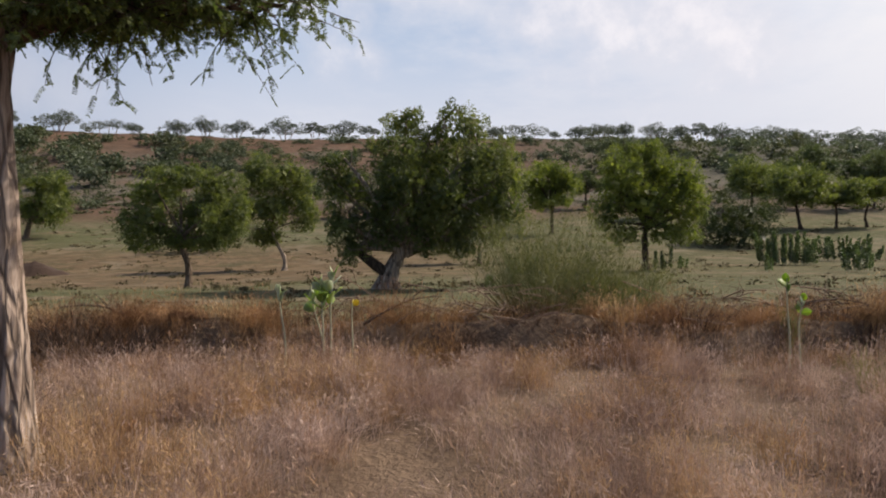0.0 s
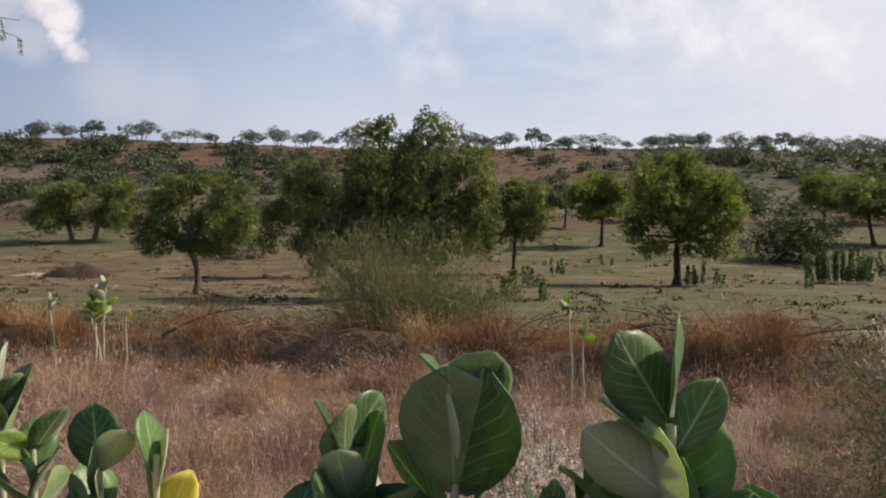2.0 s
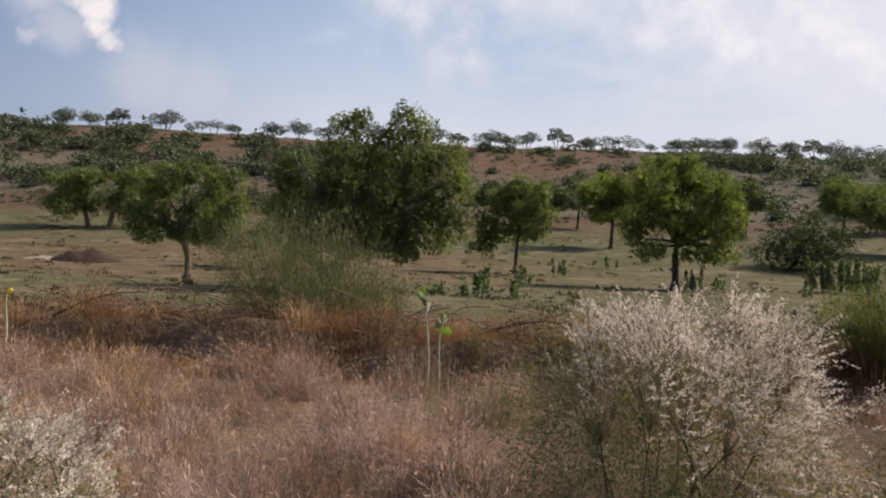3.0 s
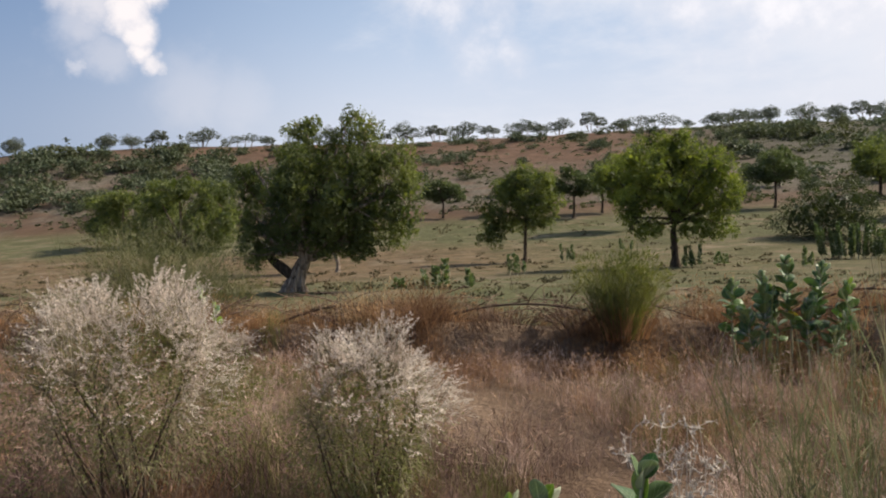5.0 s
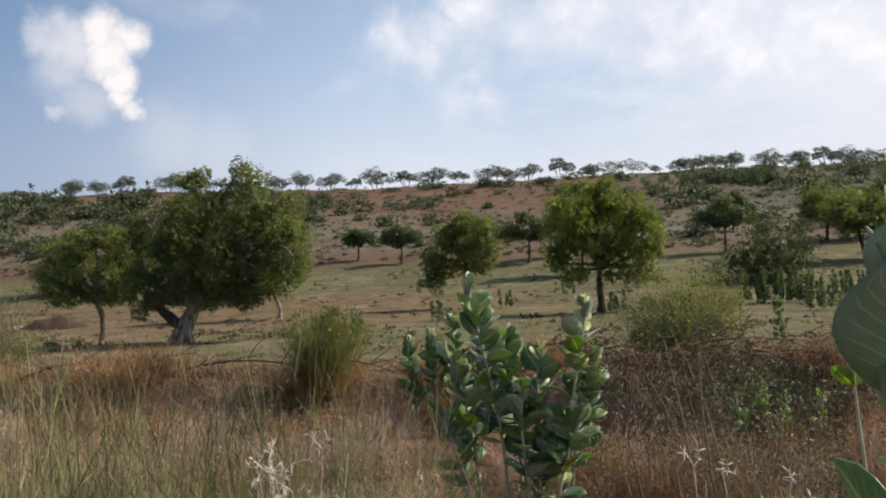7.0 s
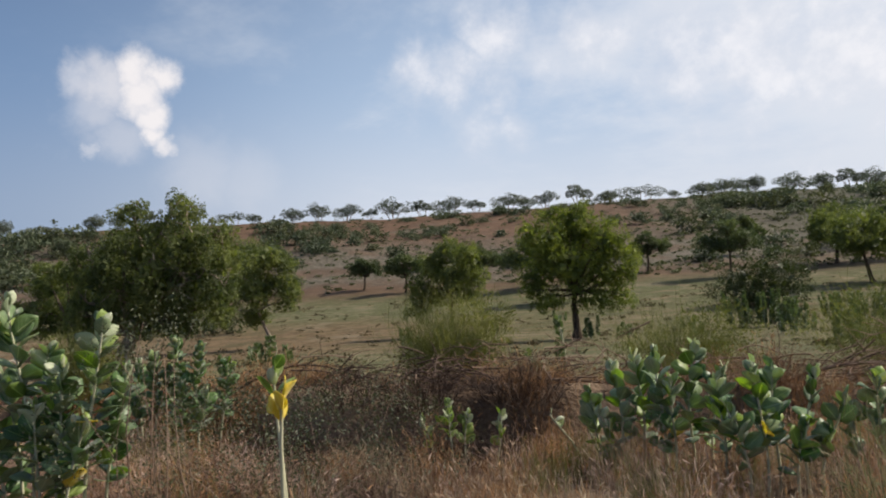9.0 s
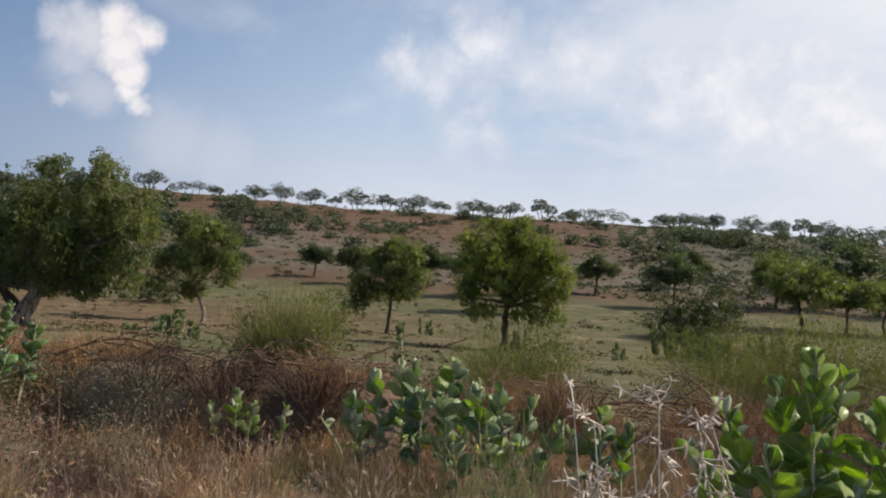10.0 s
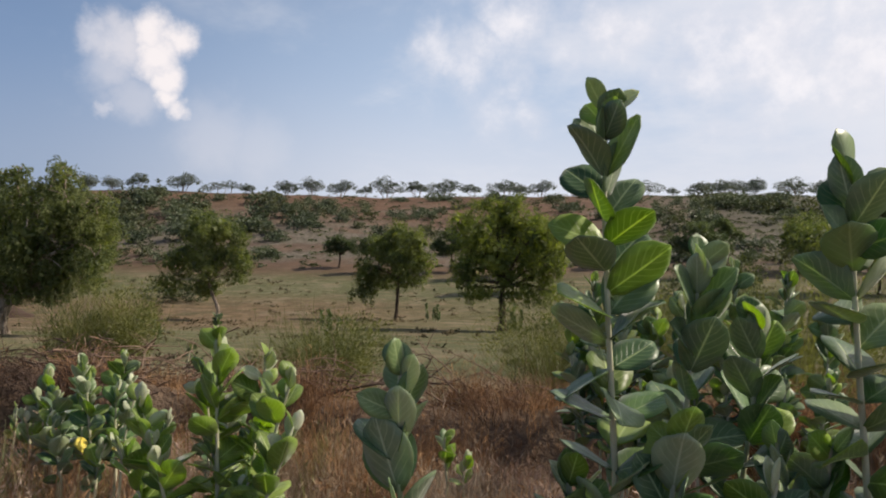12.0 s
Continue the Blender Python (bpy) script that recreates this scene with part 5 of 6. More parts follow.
def silver_bush(x, y, h, w, n, label="dry bush topped with fluffy silver-white plumes", group="silver bushes", tint=None):
    """A round bush on forking woody stems: dusty olive inside, silvery fluff over its outer twigs."""
    t = thing("silver_bush", x, y, gz(x, y) - 0.03, label, "shrub", group)
    cz, rz = h * 0.60, h * 0.40
    m = 14
    a = rng.uniform(0, 6.283, m)
    r = np.sqrt(rng.random(m)) * 0.8
    wood = []
    joints = []
    for i in range(m):
        e = np.array([math.cos(a[i]) * r[i] * w, math.sin(a[i]) * r[i] * w, cz + rz * rng.uniform(-0.3, 0.3)])
        b = bend((rng.normal() * 0.05, rng.normal() * 0.05, 0), e, 9, -0.06, 0.05)
        wood.append(tube(b, np.linspace(0.009, 0.003, 9), 5, 0.08))
        joints += [b[k] for k in (4, 5, 6, 7, 8)]
    part("woody_stem", quads_mesh("woody_stem", *join(*wood), M_TWIG_DARK, True), t, "dark forking woody stems")
    joints = np.array(joints)
    # branchlets from the forks to the shell
    d = unit(rng.normal(size=(n, 3)) + (0, 0, 0.35))
    tip = np.array([0, 0, cz]) + d * (w, w, rz) * rng.uniform(0.72, 1.04, (n, 1)) * (1 + 0.16 * np.sin(d[:, :1] * 7 + d[:, 1:2] * 5 + x))
    root = joints[np.argmin(((tip[:, None] - joints[None]) ** 2).sum(-1) + rng.random((n, len(joints))) * 0.03, 1)]
    f = np.linspace(0, 1, 5)[None, :, None]
    P = root[:, None] + (tip - root)[:, None] * f + np.sin(f * math.pi) * rng.normal(size=(n, 1, 3)) * 0.03
    st = [ribbons(P, np.tile(np.linspace(0.0045, 0.002, 5), (n, 1)))]
    # fine arching twig ends
    tw = []
    for _ in range(4):
        L = rng.uniform(0.05, 0.15, n) * h
        dd = unit(d * 0.8 + rng.normal(size=(n, 3)) * 0.5 + (0.12, 0, 0.35))
        Q = P[:, 3:4] + dd[:, None] * L[:, None, None] * f
        Q[:, :, 2] -= (f[:, :, 0] ** 2) * 0.25 * L[:, None]
        st.append(ribbons(Q, np.tile(np.linspace(0.003, 0.0015, 5), (n, 1))))
        tw.append((Q, dd))
    part("stalk_spray", quads_mesh("stalk_spray", *join(*st), M_SILVER_STEM), t, "thin grey-green twigs")
    lob = [(rng.uniform(-0.5, 0.5) * w, rng.uniform(-0.4, 0.4) * w, cz - rz * rng.uniform(0.0, 0.45), w * 0.62, w * 0.6, rz * 0.62) for _ in range(5)]
    part("foliage", quads_mesh("foliage", *crown(lob, n * 18, 0.022, 0.0, 0.6, 0, 0.0, 0.30), M_OLIVE), t, "dusty olive leaves")
    lv = []
    for Q, dd in tw:
        up = Q[:, -1, 2] > cz + rz * (rng.uniform(-0.10, 0.60, n) - 0.45 * Q[:, -1, 0] / w)
        Q2, d2 = Q[up], dd[up]
        q, k = len(Q2), 28
        s = rng.random((q, k)) ** 0.7
        c = Q2[:, :1] + (Q2[:, -1:] - Q2[:, :1]) * s[:, :, None]
        c[:, :, 2] += 0.004
        e = d2[:, None] * 0.5 + rng.normal(size=(q, k, 3)) * 0.8
        lv.append(leaves((c + unit(e) * 0.006).reshape(-1, 3), e.reshape(-1, 3), 0.0115 * rng.uniform(0.6, 1.5, q * k), 0.0036))
    part("plume_crown", quads_mesh("plume_crown", *join(*lv), tint or M_SILVER), t, "fluffy silver-white plumes")
    # rusty dead grass round the foot
    Pd, Wd = sprout(int(n * 0.8), (0, 0, 0), w * 0.8, h * 0.34, 0.5, 4, 0.005)
    part("dry_spray", quads_mesh("dry_spray", *ribbons(Pd, Wd), M_RUST), t, "rusty dead grass at the foot")
    return t


def reed_shrub(x, y, h, w, n, label, group="reedy shrubs", lean=0.22):
    """Thin upright stems that fork narrowly, some green and some bleached, with a few slender leaves."""
    t = thing("reedy_shrub", x, y, gz(x, y) - 0.03, label, "shrub", group)
    for name, m, mat in (("green_stem_spray", int(n * 0.56), M_REED_GREEN), ("bleached_stem_spray", int(n * 0.44), M_REED)):
        P, W = sprout(m, (0, 0, 0), w, h, lean, 7, 0.0044, 0.05, 0.4, 0.02)
        st = [ribbons(P, W)]
        for _ in range(5):
            i = rng.integers(2, 6, m)
            o = P[np.arange(m), i]
            d = unit(unit(P[:, -1] - P[:, 1]) + rng.normal(size=(m, 3)) * 0.45)
            L = rng.uniform(0.08, 0.26, m) * h
            s = np.linspace(0, 1, 4)[None, :, None]
            st.append(ribbons(o[:, None] + d[:, None] * L[:, None, None] * s, np.tile(np.linspace(0.0030, 0.0016, 4), (m, 1))))
        spray = part(name, quads_mesh(name, *join(*st), mat), t)
        k = 7
        c = P[:, 2:6][:, rng.integers(0, 4, k)] + rng.normal(size=(m, k, 3)) * 0.02
        e = rng.normal(size=(m, k, 3)) * 0.6 + (0, 0, 0.9)
        part("slender_leaf_spray", quads_mesh("slender_leaf_spray", *leaves(c.reshape(-1, 3), e.reshape(-1, 3), 0.045 * rng.uniform(0.6, 1.4, m * k), 0.005), mat), spray)
    return t


broom(1.15, 9.0, 1.75, 1.25, 420, "green broom shrub with rusty dry grass at its foot", M_BROOM)
broom(2.0, 8.7, 1.1, 0.9, 260, "low rusty broom shrub", M_BROOM)
broom(7.5, 7.6, 0.95, 0.5, 240, "upright green broom shrub", M_BROOM_DARK)
broom(11.3, 9.1, 1.5, 0.7, 480, "green-yellow broom shrub behind the bank", M_BROOM_DARK)
broom(13.9, 9.7, 1.35, 0.9, 320, "brownish green broom shrub behind the bank", M_BROOM_DARK)
broom(19.0, 9.6, 1.9, 1.3, 380, "tall green broom shrub", M_BROOM_DARK)
broom(17.5, 10.2, 1.7, 1.2, 340, "tall green broom shrub", M_BROOM_DARK)
R = "upright forking reedy shrub, part green and part bleached"
reed_shrub(8.72, 2.45, 1.58, 0.42, 520, R)
reed_shrub(8.2, 2.7, 1.42, 0.34, 300, R)
reed_shrub(9.25, 2.75, 1.46, 0.40, 420, R)
reed_shrub(8.5, 2.4, 1.8, 0.40, 9, "few tall bleached stalks close to the path", lean=0.1)
reed_shrub(14.3, 4.1, 1.12, 0.28, 190, "tall greenish reedy clump beside the milkweeds", lean=0.12)
silver_bush(2.92, 2.1, 1.22, 0.33, 380)
silver_bush(4.84, 3.42, 1.42, 0.60, 900)
silver_bush(6.12, 3.6, 1.12, 0.40, 480)


def bare_shrub(x, y, h, w, n):
    """A small dead shrub: whitish stems that fork into short knobbly spurs."""
    t = thing("bare_shrub", x, y, gz(x, y) - 0.03, "bleached bare dry shrub with knobbly branching tips", "shrub", "bare shrubs")
    for _ in range(n):
        a = rng.uniform(0, 6.28)
        e = np.array([math.cos(a) * w * rng.random() ** 0.5, math.sin(a) * w * rng.random() ** 0.5, h * rng.uniform(0.62, 0.97)])
        line = bend((rng.normal() * 0.03, rng.normal() * 0.03, 0), e, 10, 0.0, 0.06)
        line[1:-1] += rng.normal(size=(8, 3)) * 0.006
        st = [tube(line, np.linspace(0.0021, 0.0011, 10), 5, 0.1)]
        for _ in range(9):
            q = line[rng.integers(6, 10)]
            d = unit(np.array([0, 0, 0.6]) + rng.normal(size=3) * 0.7)
            tw = bend(q, q + d * rng.uniform(0.03, 0.07), 4, 0.0, 0.10)
            st.append(tube(tw, np.linspace(0.0012, 0.0008, 4), 4, 0.1))
            for _ in range(7):
                q2 = tw[rng.integers(1, 4)]
                st.append(tube(bend(q2, q2 + unit(d * 0.6 + rng.normal(size=3)) * rng.uniform(0.010, 0.024), 3), [0.0010, 0.0018, 0.0011], 4, 0.1))
        part("stem", quads_mesh("stem", *join(*st), M_TWIG_PALE, True), t)
    return t


bare_shrub(7.52, 2.4, 1.06, 0.16, 14)
bare_shrub(9.38, 2.39, 1.22, 0.16, 24)
bare_shrub(9.93, 2.4, 1.02, 0.12, 10)
bare_shrub(10.55, 2.35, 1.22, 0.16, 20)
bare_shrub(14.60, 2.32, 1.40, 0.12, 40)
bare_shrub(15.1, 4.0, 0.6, 0.2, 12)
shrub("thorn_shrub", 10.75, 4.5, [(-0.2, 0, 0.85, 0.5, 0.4, 0.5), (0.3, 0, 0.6, 0.5, 0.4, 0.4), (0.0, 0, 1.2, 0.35, 0.3, 0.3)], "sparse dusty thorn shrub with thin dark stems", "thorn shrubs", 3200, 0.020, M_SCRUB_GREY)
shrub("thorn_shrub", 11.0, 5.1, [(-0.3, 0, 0.6, 0.5, 0.4, 0.4), (0.3, 0, 0.5, 0.4, 0.4, 0.35)], "sparse dusty thorn shrub with thin dark stems", "thorn shrubs", 2800, 0.020, M_SCRUB_GREY)
shrub("thorn_shrub", 11.6, 5.6, [(-0.3, 0, 0.55, 0.45, 0.4, 0.4), (0.25, 0, 0.45, 0.4, 0.4, 0.35)], "sparse dusty thorn shrub with thin dark stems", "thorn shrubs", 2600, 0.020, M_SCRUB_GREY)
broom(16.6, 10.8, 1.5, 1.1, 300, "tall green broom shrub", M_BROOM_DARK)
shrub("thorn_shrub", 9.6, 3.3, [(-0.2, 0, 0.55, 0.4, 0.3, 0.35), (0.3, 0, 0.5, 0.4, 0.3, 0.3)], "leafy grey-green shrub close to the path", "thorn shrubs", 2200, 0.018, M_SCRUB_GREY)


def brush_pile(x, y, w, h, n, label, mat=None, group="brush piles"):
    """Cut dry branches thrown along the bank."""
    t = thing("brush_pile", x, y, gz(x, y) - 0.05, label, "brush pile", group)
    for _ in range(n):
        a = rng.uniform(0, math.pi)
        L = rng.uniform(0.3, 0.8) * w
        c = np.array([rng.normal() * w * 0.42, rng.normal() * 0.22, abs(rng.normal()) * h * 0.45])
        d = np.array([math.cos(a), math.sin(a) * 0.5, rng.normal() * 0.28])
        line = bend(c - d * L / 2, c + d * L / 2, 7, 0.06, 0.07)
        line[:, 2] = np.maximum(line[:, 2], 0.0)
        b = [tube(line, np.linspace(0.008, 0.0025, 7), 4)]
        for _ in range(4):
            q = line[rng.integers(2, 6)]
            b.append(tube(bend(q, q + unit(d + rng.normal(size=3) * 0.7) * L * 0.3, 4, 0.03, 0.05), np.linspace(0.005, 0.0015, 4), 4))
        part("branch", quads_mesh("branch", *join(*b), mat or M_TWIG, True), t)
    return t


def fallen_branch(x, y, length, rise, turn):
    """One long dead branch lying over the bank, with a few forks."""
    t = thing("fallen_branch", x, y, gz(x, y), "long dead grey-brown branch lying over the bank", "branch", "fallen branches", turn)
    line = bend((-length / 2, 0, 0.02), (length / 2, 0.1, rise), 12, 0.10, 0.02)
    part("bough", quads_mesh("bough", *tube(line, np.linspace(0.018, 0.005, 12), 6, 0.08), M_TWIG_DARK, True), t)
    for k in (3, 5, 6, 8, 9):
        d = unit(np.array([0.8, rng.normal() * 0.5, abs(rng.normal()) * 0.6]))
        part("twig", quads_mesh("twig", *tube(bend(line[k], line[k] + d * length * rng.uniform(0.15, 0.3), 6, 0.03, 0.06), np.linspace(0.007, 0.002, 6), 5), M_TWIG_DARK, True), t)
    return t


for fx, fy, fl, fr, ft in ((4.3, 7.75, 1.6, 0.10, 4), (5.0, 7.95, 1.5, 0.14, 172), (6.4, 7.8, 2.2, 0.06, -4), (7.7, 7.7, 1.2, 0.04, 6), (-0.7, 7.8, 1.0, 0.3, 20), (-4.3, 7.9, 1.3, 0.25, 160), (15.2, 8.0, 1.6, 0.2, 8), (9.9, 7.9, 1.4, 0.1, -3)):
    fallen_branch(fx, fy, fl, fr, ft)


def dry_bush(x, y, h, label, mat=M_DRYBUSH, n=170):
    """A low dead bush: a tangle of thin brown twigs."""
    t = thing("dry_bush", x, y, gz(x, y) - 0.04, label, "shrub", "dry bushes")
    P, W = sprout(n, (0, 0, 0), 0.34, h * 1.5, 0.9, 5, 0.006, 0.3, 0.4, 0.05)
    o = P[:, 2:3]
    d = unit(rng.normal(size=(n, 1, 3)) + (0, 0, 0.2)) * h * 0.6
    Q = o + d * np.linspace(0, 1, 4)[None, :, None]
    part("twig_tangle", quads_mesh("twig_tangle", *join(ribbons(P, W), ribbons(Q, np.tile(np.linspace(0.005, 0.002, 4), (n, 1)))), mat), t)
    return t


BP = "tangled pile of cut dry thorn branches on the bank"
for bx, by, bw, bh, bn in ((-1.0, 8.0, 1.2, 0.45, 40), (-4.5, 8.1, 1.2, 0.35, 30), (0.3, 7.9, 1.0, 0.4, 40), (3.9, 8.1, 1.6, 0.35, 60), (5.3, 8.1, 1.2, 0.35, 40), (2.9, 7.9, 0.9, 0.35, 30), (6.6, 8.1, 1.2, 0.32, 40),
                           (8.0, 8.3, 1.2, 0.3, 40), (9.9, 8.2, 1.2, 0.4, 50), (11.7, 8.3, 1.3, 0.5, 70), (12.6, 8.0, 1.1, 0.5, 60), (13.8, 8.4, 1.2, 0.4, 50), (15.6, 8.3, 1.6, 0.5, 70), (17.6, 8.4, 1.5, 0.45, 50)):
    brush_pile(bx, by, bw, bh, bn, BP)

# dark brush added over the hollow to deepen its shade
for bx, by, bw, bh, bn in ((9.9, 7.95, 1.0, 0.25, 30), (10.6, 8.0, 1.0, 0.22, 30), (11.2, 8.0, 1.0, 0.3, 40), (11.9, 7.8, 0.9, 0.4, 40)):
    brush_pile(bx, by, bw, bh, bn, "dark tangle of dead brush that deepens the shade at the hollow", M_TWIG_DARK)
# dense dark twigs stand in for the shade under the bank
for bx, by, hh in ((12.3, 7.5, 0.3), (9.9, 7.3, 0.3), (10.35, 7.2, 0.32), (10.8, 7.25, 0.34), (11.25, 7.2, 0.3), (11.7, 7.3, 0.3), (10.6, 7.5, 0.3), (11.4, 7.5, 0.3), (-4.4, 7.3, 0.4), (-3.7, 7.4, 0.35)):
    dry_bush(bx, by, hh, "dark dead brown bush standing in for shade in the hollow", M_TWIG_DARK, 320)
for i, bx in enumerate(np.arange(-6.6, 19.5, 0.92)):
    by = 7.75 + 0.3 * math.sin(bx * 1.9) + 0.15 * math.sin(bx * 5.1)
    hh = 0.26 + 0.12 * math.sin(bx * 2.7 + 1.0) + 0.08 * math.sin(bx * 7.3)
    if hh < 0.20 or 9.5 < bx < 12.4:
        continue
    dry_bush(bx, by, hh, "low dead brown bush on the bank")


# dung and brush heap far out in the field
M_SAND = stem_mat("pale_sand", (0.27, 0.22, 0.17), (0.40, 0.335, 0.27), 5.0)


def heap(x, y, w, h, label, mat=M_DUNG):
    u, v = np.meshgrid(np.linspace(-1, 1, 26), np.linspace(-1, 1, 14))
    r = np.sqrt(u ** 2 + v ** 2)
    Z = h * np.clip(1 - r ** 2.0, -0.2, 1) * (1 + 0.10 * np.sin(u * 7 + v * 5) + 0.07 * np.sin(u * 19 - v * 13)) + 0.05 * rng.normal(size=u.shape) * (r < 0.95)
    V = np.stack([u * w, v * w * 0.6, Z], -1).reshape(-1, 3)
    i = (np.arange(13)[:, None] * 26 + np.arange(25)[None]).ravel()
    ob = new("earth_mound", quads_mesh("earth_mound", V, np.stack([i, i + 1, i + 27, i + 26], -1), mat, True))
    ob.matrix_world = pose(x, y, gz(x, y) - 0.05)
    return tagged(ob, label, "heap")


heap(-29.6, 48.0, 2.9, 0.85, "dark heap of earth and brush in the field")
heap(-33.4, 48.6, 1.9, 0.22, "low spill of pale sand beside the dark heap", M_SAND)


# ---------------------------------------------------------------- grass
def grass(name, n, region, h, mat, label, heads=0.5, width=0.0035, keep=None, lean=0.35, tuft=12, spread_r=0.05, k=3):
    """Tufts of dry grass over a stretch of the plan."""
    x0, x1, y0, y1 = region
    m = n // tuft
    cx, cy = rng.uniform(x0, x1, m), rng.uniform(y0, y1, m)
    if keep is not None:
        ok = (rng.random(m) < keep(cx, cy)) & ((((cx - 11.1) / 1.45) ** 4 + ((cy - 7.2) / 0.42) ** 2) > 1.0)
        cx, cy = cx[ok], cy[ok]
        m = len(cx)
    th = h * (0.45 + 0.6 * rng.random(m)) * (0.85 + 0.40 * vnoise(cx, cy, 1.1, 3.0) + 0.25 * vnoise(cx, cy, 2.4, 6.0))
    bx = (cx[:, None] + rng.normal(size=(m, tuft)) * spread_r).ravel()
    by = (cy[:, None] + rng.normal(size=(m, tuft)) * spread_r).ravel()
    N = m * tuft
    H = np.repeat(th, tuft) * rng.uniform(0.5, 1.1, N)
    a = rng.uniform(0, 6.283, N)
    ln = np.abs(rng.normal(size=N)) * lean
    s = np.linspace(0, 1, k)
    base = np.stack([bx, by, height(bx, by) - 0.02], 1)
    P = base[:, None] + np.stack([np.cos(a), np.sin(a), np.zeros(N)], 1)[:, None] * (ln * H)[:, None, None] * (s ** 1.7)[None, :, None]
    P[:, :, 2] += H[:, None] * (s[None] - 0.25 * np.minimum(ln, 1.2)[:, None] * s[None] ** 2.2)
    W = np.linspace(1.0, 0.25, k)[None] * width * rng.uniform(0.6, 1.4, (N, 1))
    pairs = [ribbons(P, W)]
    hd = rng.random(N) < heads
    if hd.any():
        tip = P[hd, -1]
        d = unit(P[hd, -1] - P[hd, -2])
        q = 1
        f = rng.uniform(-0.4, 0.4, (len(tip), q))
        L = 0.09
        c = tip[:, None] + d[:, None] * (f * L)[:, :, None] + rng.normal(size=(len(tip), q, 3)) * 0.008
        dd = d[:, None] + rng.normal(size=(len(tip), q, 3)) * 0.35
        pairs.append(leaves(c.reshape(-1, 3), dd.reshape(-1, 3), 0.065, width * 1.7))
    ob = new(name, quads_mesh(name, *join(*pairs), mat))
    return tagged(ob, label, "grass", kind="stuff")


def patchy(seed, s=0.6, lo=-0.3, hi=0.4):
    return lambda x, y: smooth(lo, hi, vnoise(x, y, s, seed))


# stretch where the grass colour is darkened for shade
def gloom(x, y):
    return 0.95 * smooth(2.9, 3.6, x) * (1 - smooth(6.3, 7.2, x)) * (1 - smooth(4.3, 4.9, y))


def meadow(x, y):
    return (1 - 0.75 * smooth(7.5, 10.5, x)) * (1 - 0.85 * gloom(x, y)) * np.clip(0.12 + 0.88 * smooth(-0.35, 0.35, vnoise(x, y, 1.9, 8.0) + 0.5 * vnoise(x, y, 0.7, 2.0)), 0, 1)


def late(x, y):
    return smooth(7.0, 10.0, x) * np.clip(0.25 + 0.75 * smooth(-0.4, 0.3, vnoise(x, y, 0.9, 11.0)), 0, 1)


# brown grass whose colour also carries the shade low among the tussocks
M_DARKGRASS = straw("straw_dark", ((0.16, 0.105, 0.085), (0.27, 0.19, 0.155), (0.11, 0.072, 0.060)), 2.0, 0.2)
grass("dark_grass", 24000, (2.9, 7.4, 2.9, 4.9), 0.36, M_DARKGRASS, "dull purplish brown dead grass beside the path, darkened for shade", 0.5, 0.0036, gloom, 0.6, 60, 0.09)
# no dip is built here; dark grass stands in for a shaded hollow
grass("dark_grass", 9000, (9.7, 12.2, 4.2, 6.0), 0.34, M_DARKGRASS, "dull dark brown dead grass, darkened for the shade of a hollow", 0.3, 0.0036, lambda x, y: x * 0 + 0.9, 0.7, 60, 0.10)
grass("bank_tuft_grass", 24000, (-9, 9.5, 6.9, 8.3), 0.50, M_GOLD, "golden dry grass tufts hanging over the bank", 0.4, 0.0050, patchy(7.0, 1.4, 0.0, 0.4), 0.9, 90, 0.10)
grass("straw_grass", 26000, (11.0, 20, 4.0, 6.8), 0.48, M_STRAW, "pale straw grass standing among the rust-coloured tufts", 0.5, 0.0036, late, 0.5, 60, 0.10)
grass("meadow_grass", 165000, (-7, 20, 2.9, 7.3), 0.52, M_GRASS, "dense feathery pinkish tan dry grass in soft tussocks", 0.75, 0.0038, meadow, 0.85, 120, 0.12)
grass("golden_grass", 30000, (-7, 2.2, 2.9, 6.6), 0.50, M_GOLD, "golden orange dry grass", 0.5, 0.0042, patchy(3.0, 0.7, -0.2, 0.6), 0.65, 120, 0.13)
grass("rust_grass", 42000, (-9, 20, 7.35, 8.7), 0.55, M_RUST, "rusty brown dry grass arching in tussocks along the bank", 0.2, 0.0058, patchy(5.0, 1.1, -0.7, 0.2), 0.95, 150, 0.12)
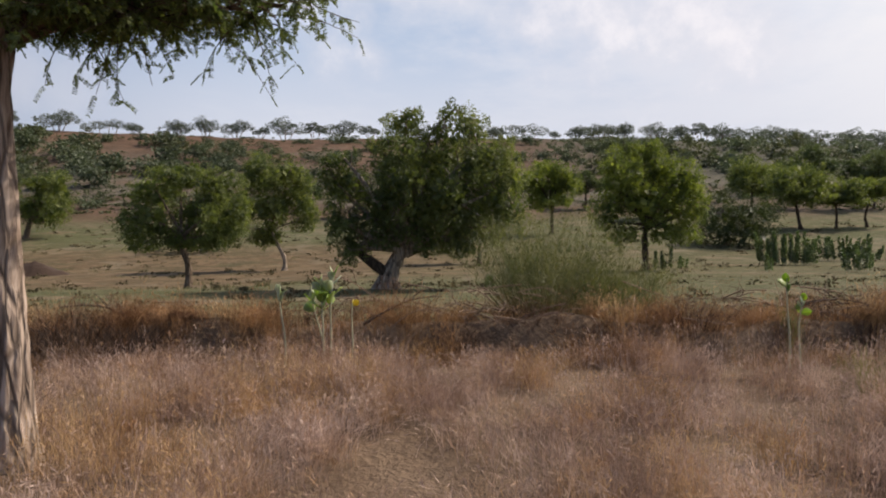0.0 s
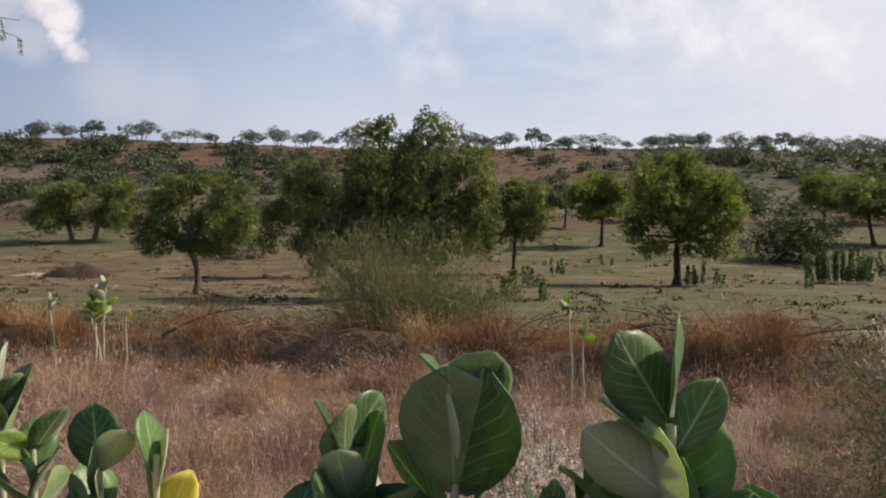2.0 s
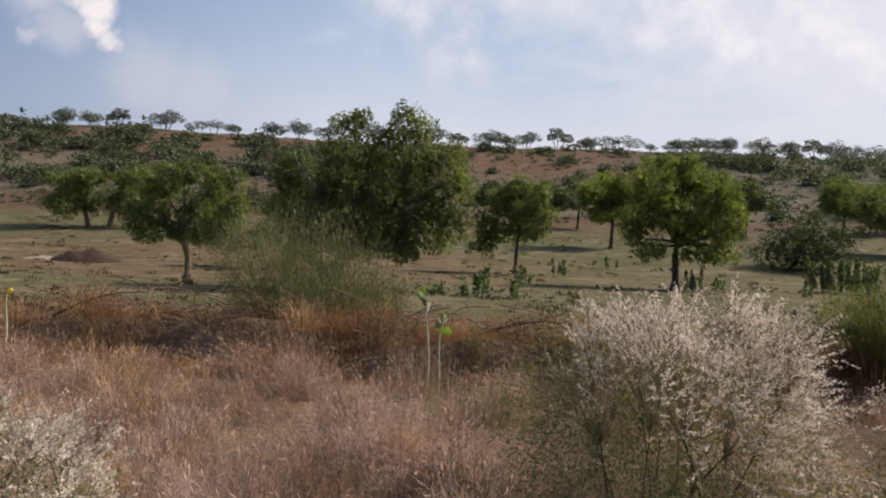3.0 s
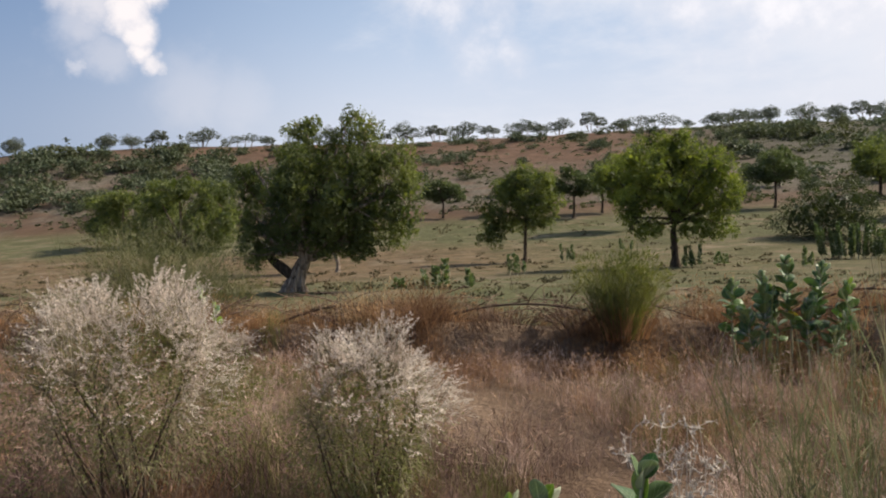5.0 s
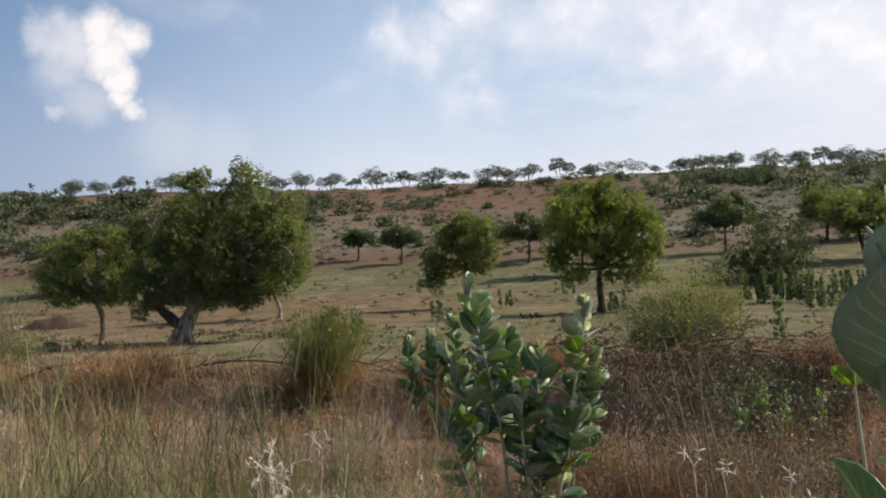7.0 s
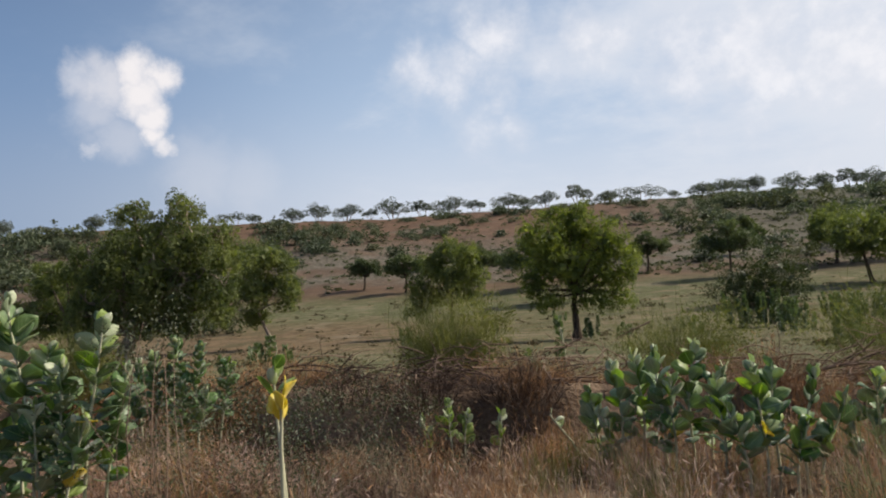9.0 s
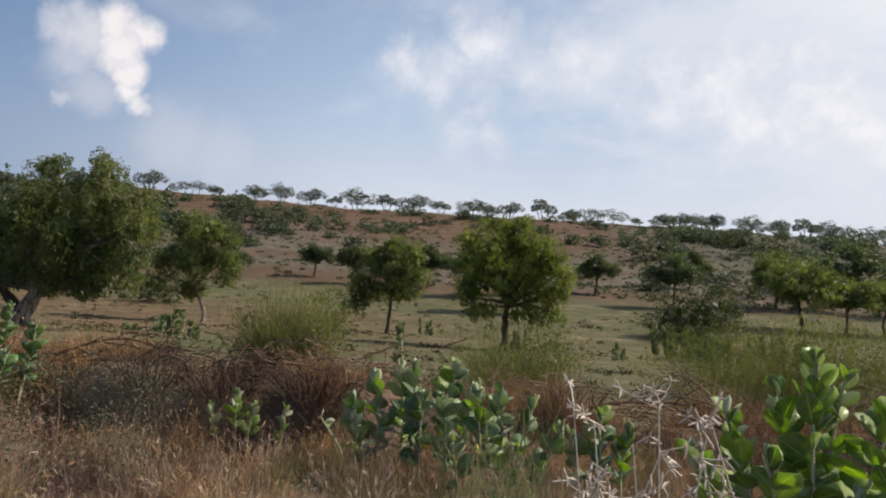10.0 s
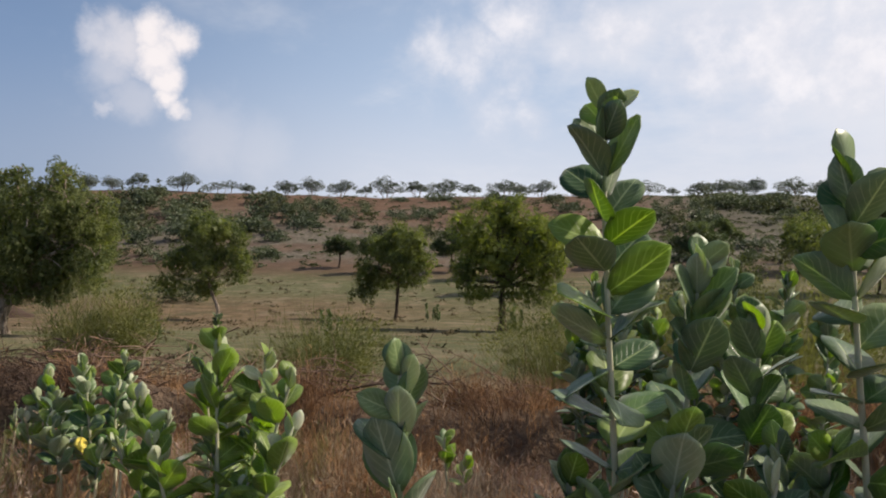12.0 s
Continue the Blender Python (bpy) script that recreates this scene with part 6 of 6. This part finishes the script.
grass("rust_grass", 28000, (-9, 20, 6.85, 7.65), 0.34, M_RUST, "rusty brown dry grass at the foot of the bank", 0.3, 0.005, lambda x, y: x * 0 + 0.95, 0.7, 60, 0.11)
grass("rust_grass", 44000, (7, 21, 3.8, 7.4), 0.44, M_RUST, "rusty brown dry grass in open tufts", 0.3, 0.0048, late, 0.65, 120, 0.10)
grass("green_tuft_grass", 50000, (3.5, 21, 2.8, 7.6), 0.50, M_GREENGRASS, "greenish upright grass tufts", 0.1, 0.004, patchy(9.0, 0.7, 0.0, 0.5), 0.35, 40, 0.07)
grass("field_grass", 40000, (-22, 32, 9.2, 34), 0.24, M_FIELD, "short faded green field grass in loose tufts", 0.0, 0.013, patchy(1.0, 0.35, -0.2, 0.7), 0.6, 26, 0.13, 3)
grass("field_grass", 24000, (-50, 60, 30, 84), 0.34, M_FIELD, "short faded green field grass in loose tufts", 0.0, 0.035, patchy(4.0, 0.22, 0.0, 0.8), 0.6, 22, 0.30, 3)


def clods(n):
    """Small dark weeds and clods that roughen the field."""
    y = 9.5 + 74 * rng.random(n) ** 1.3
    x = 9 + (rng.random(n) - 0.5) * (26 + y * 1.5)
    keep = rng.random(n) < np.clip(0.25 + 0.9 * vnoise(x, y, 0.22, 3.0), 0.06, 1)
    x, y = x[keep], y[keep]
    m, k = len(x), 16
    r = rng.uniform(0.06, 0.20, m) * (0.8 + y / 60)
    d = unit(rng.normal(size=(m, k, 3)))
    d[:, :, 2] = np.abs(d[:, :, 2])
    p = np.stack([x, y, height(x, y)], 1)[:, None] + d * (r[:, None] * rng.uniform(0.3, 1, (m, k)))[:, :, None] * (1.6, 1.6, 0.8)
    L = np.repeat(r, k) * 0.7
    ob = new("field_weeds", quads_mesh("field_weeds", *leaves(p.reshape(-1, 3), d.reshape(-1, 3) + rng.normal(size=(m * k, 3)) * 0.5, L, L * 0.5), M_WEED))
    tagged(ob, "small brown-green weeds scattered over the field", "weeds", kind="stuff")


M_WEED = straw("weed", ((0.075, 0.070, 0.035), (0.15, 0.12, 0.065), (0.05, 0.055, 0.026)), 0.35, 0.2)
clods(5200)
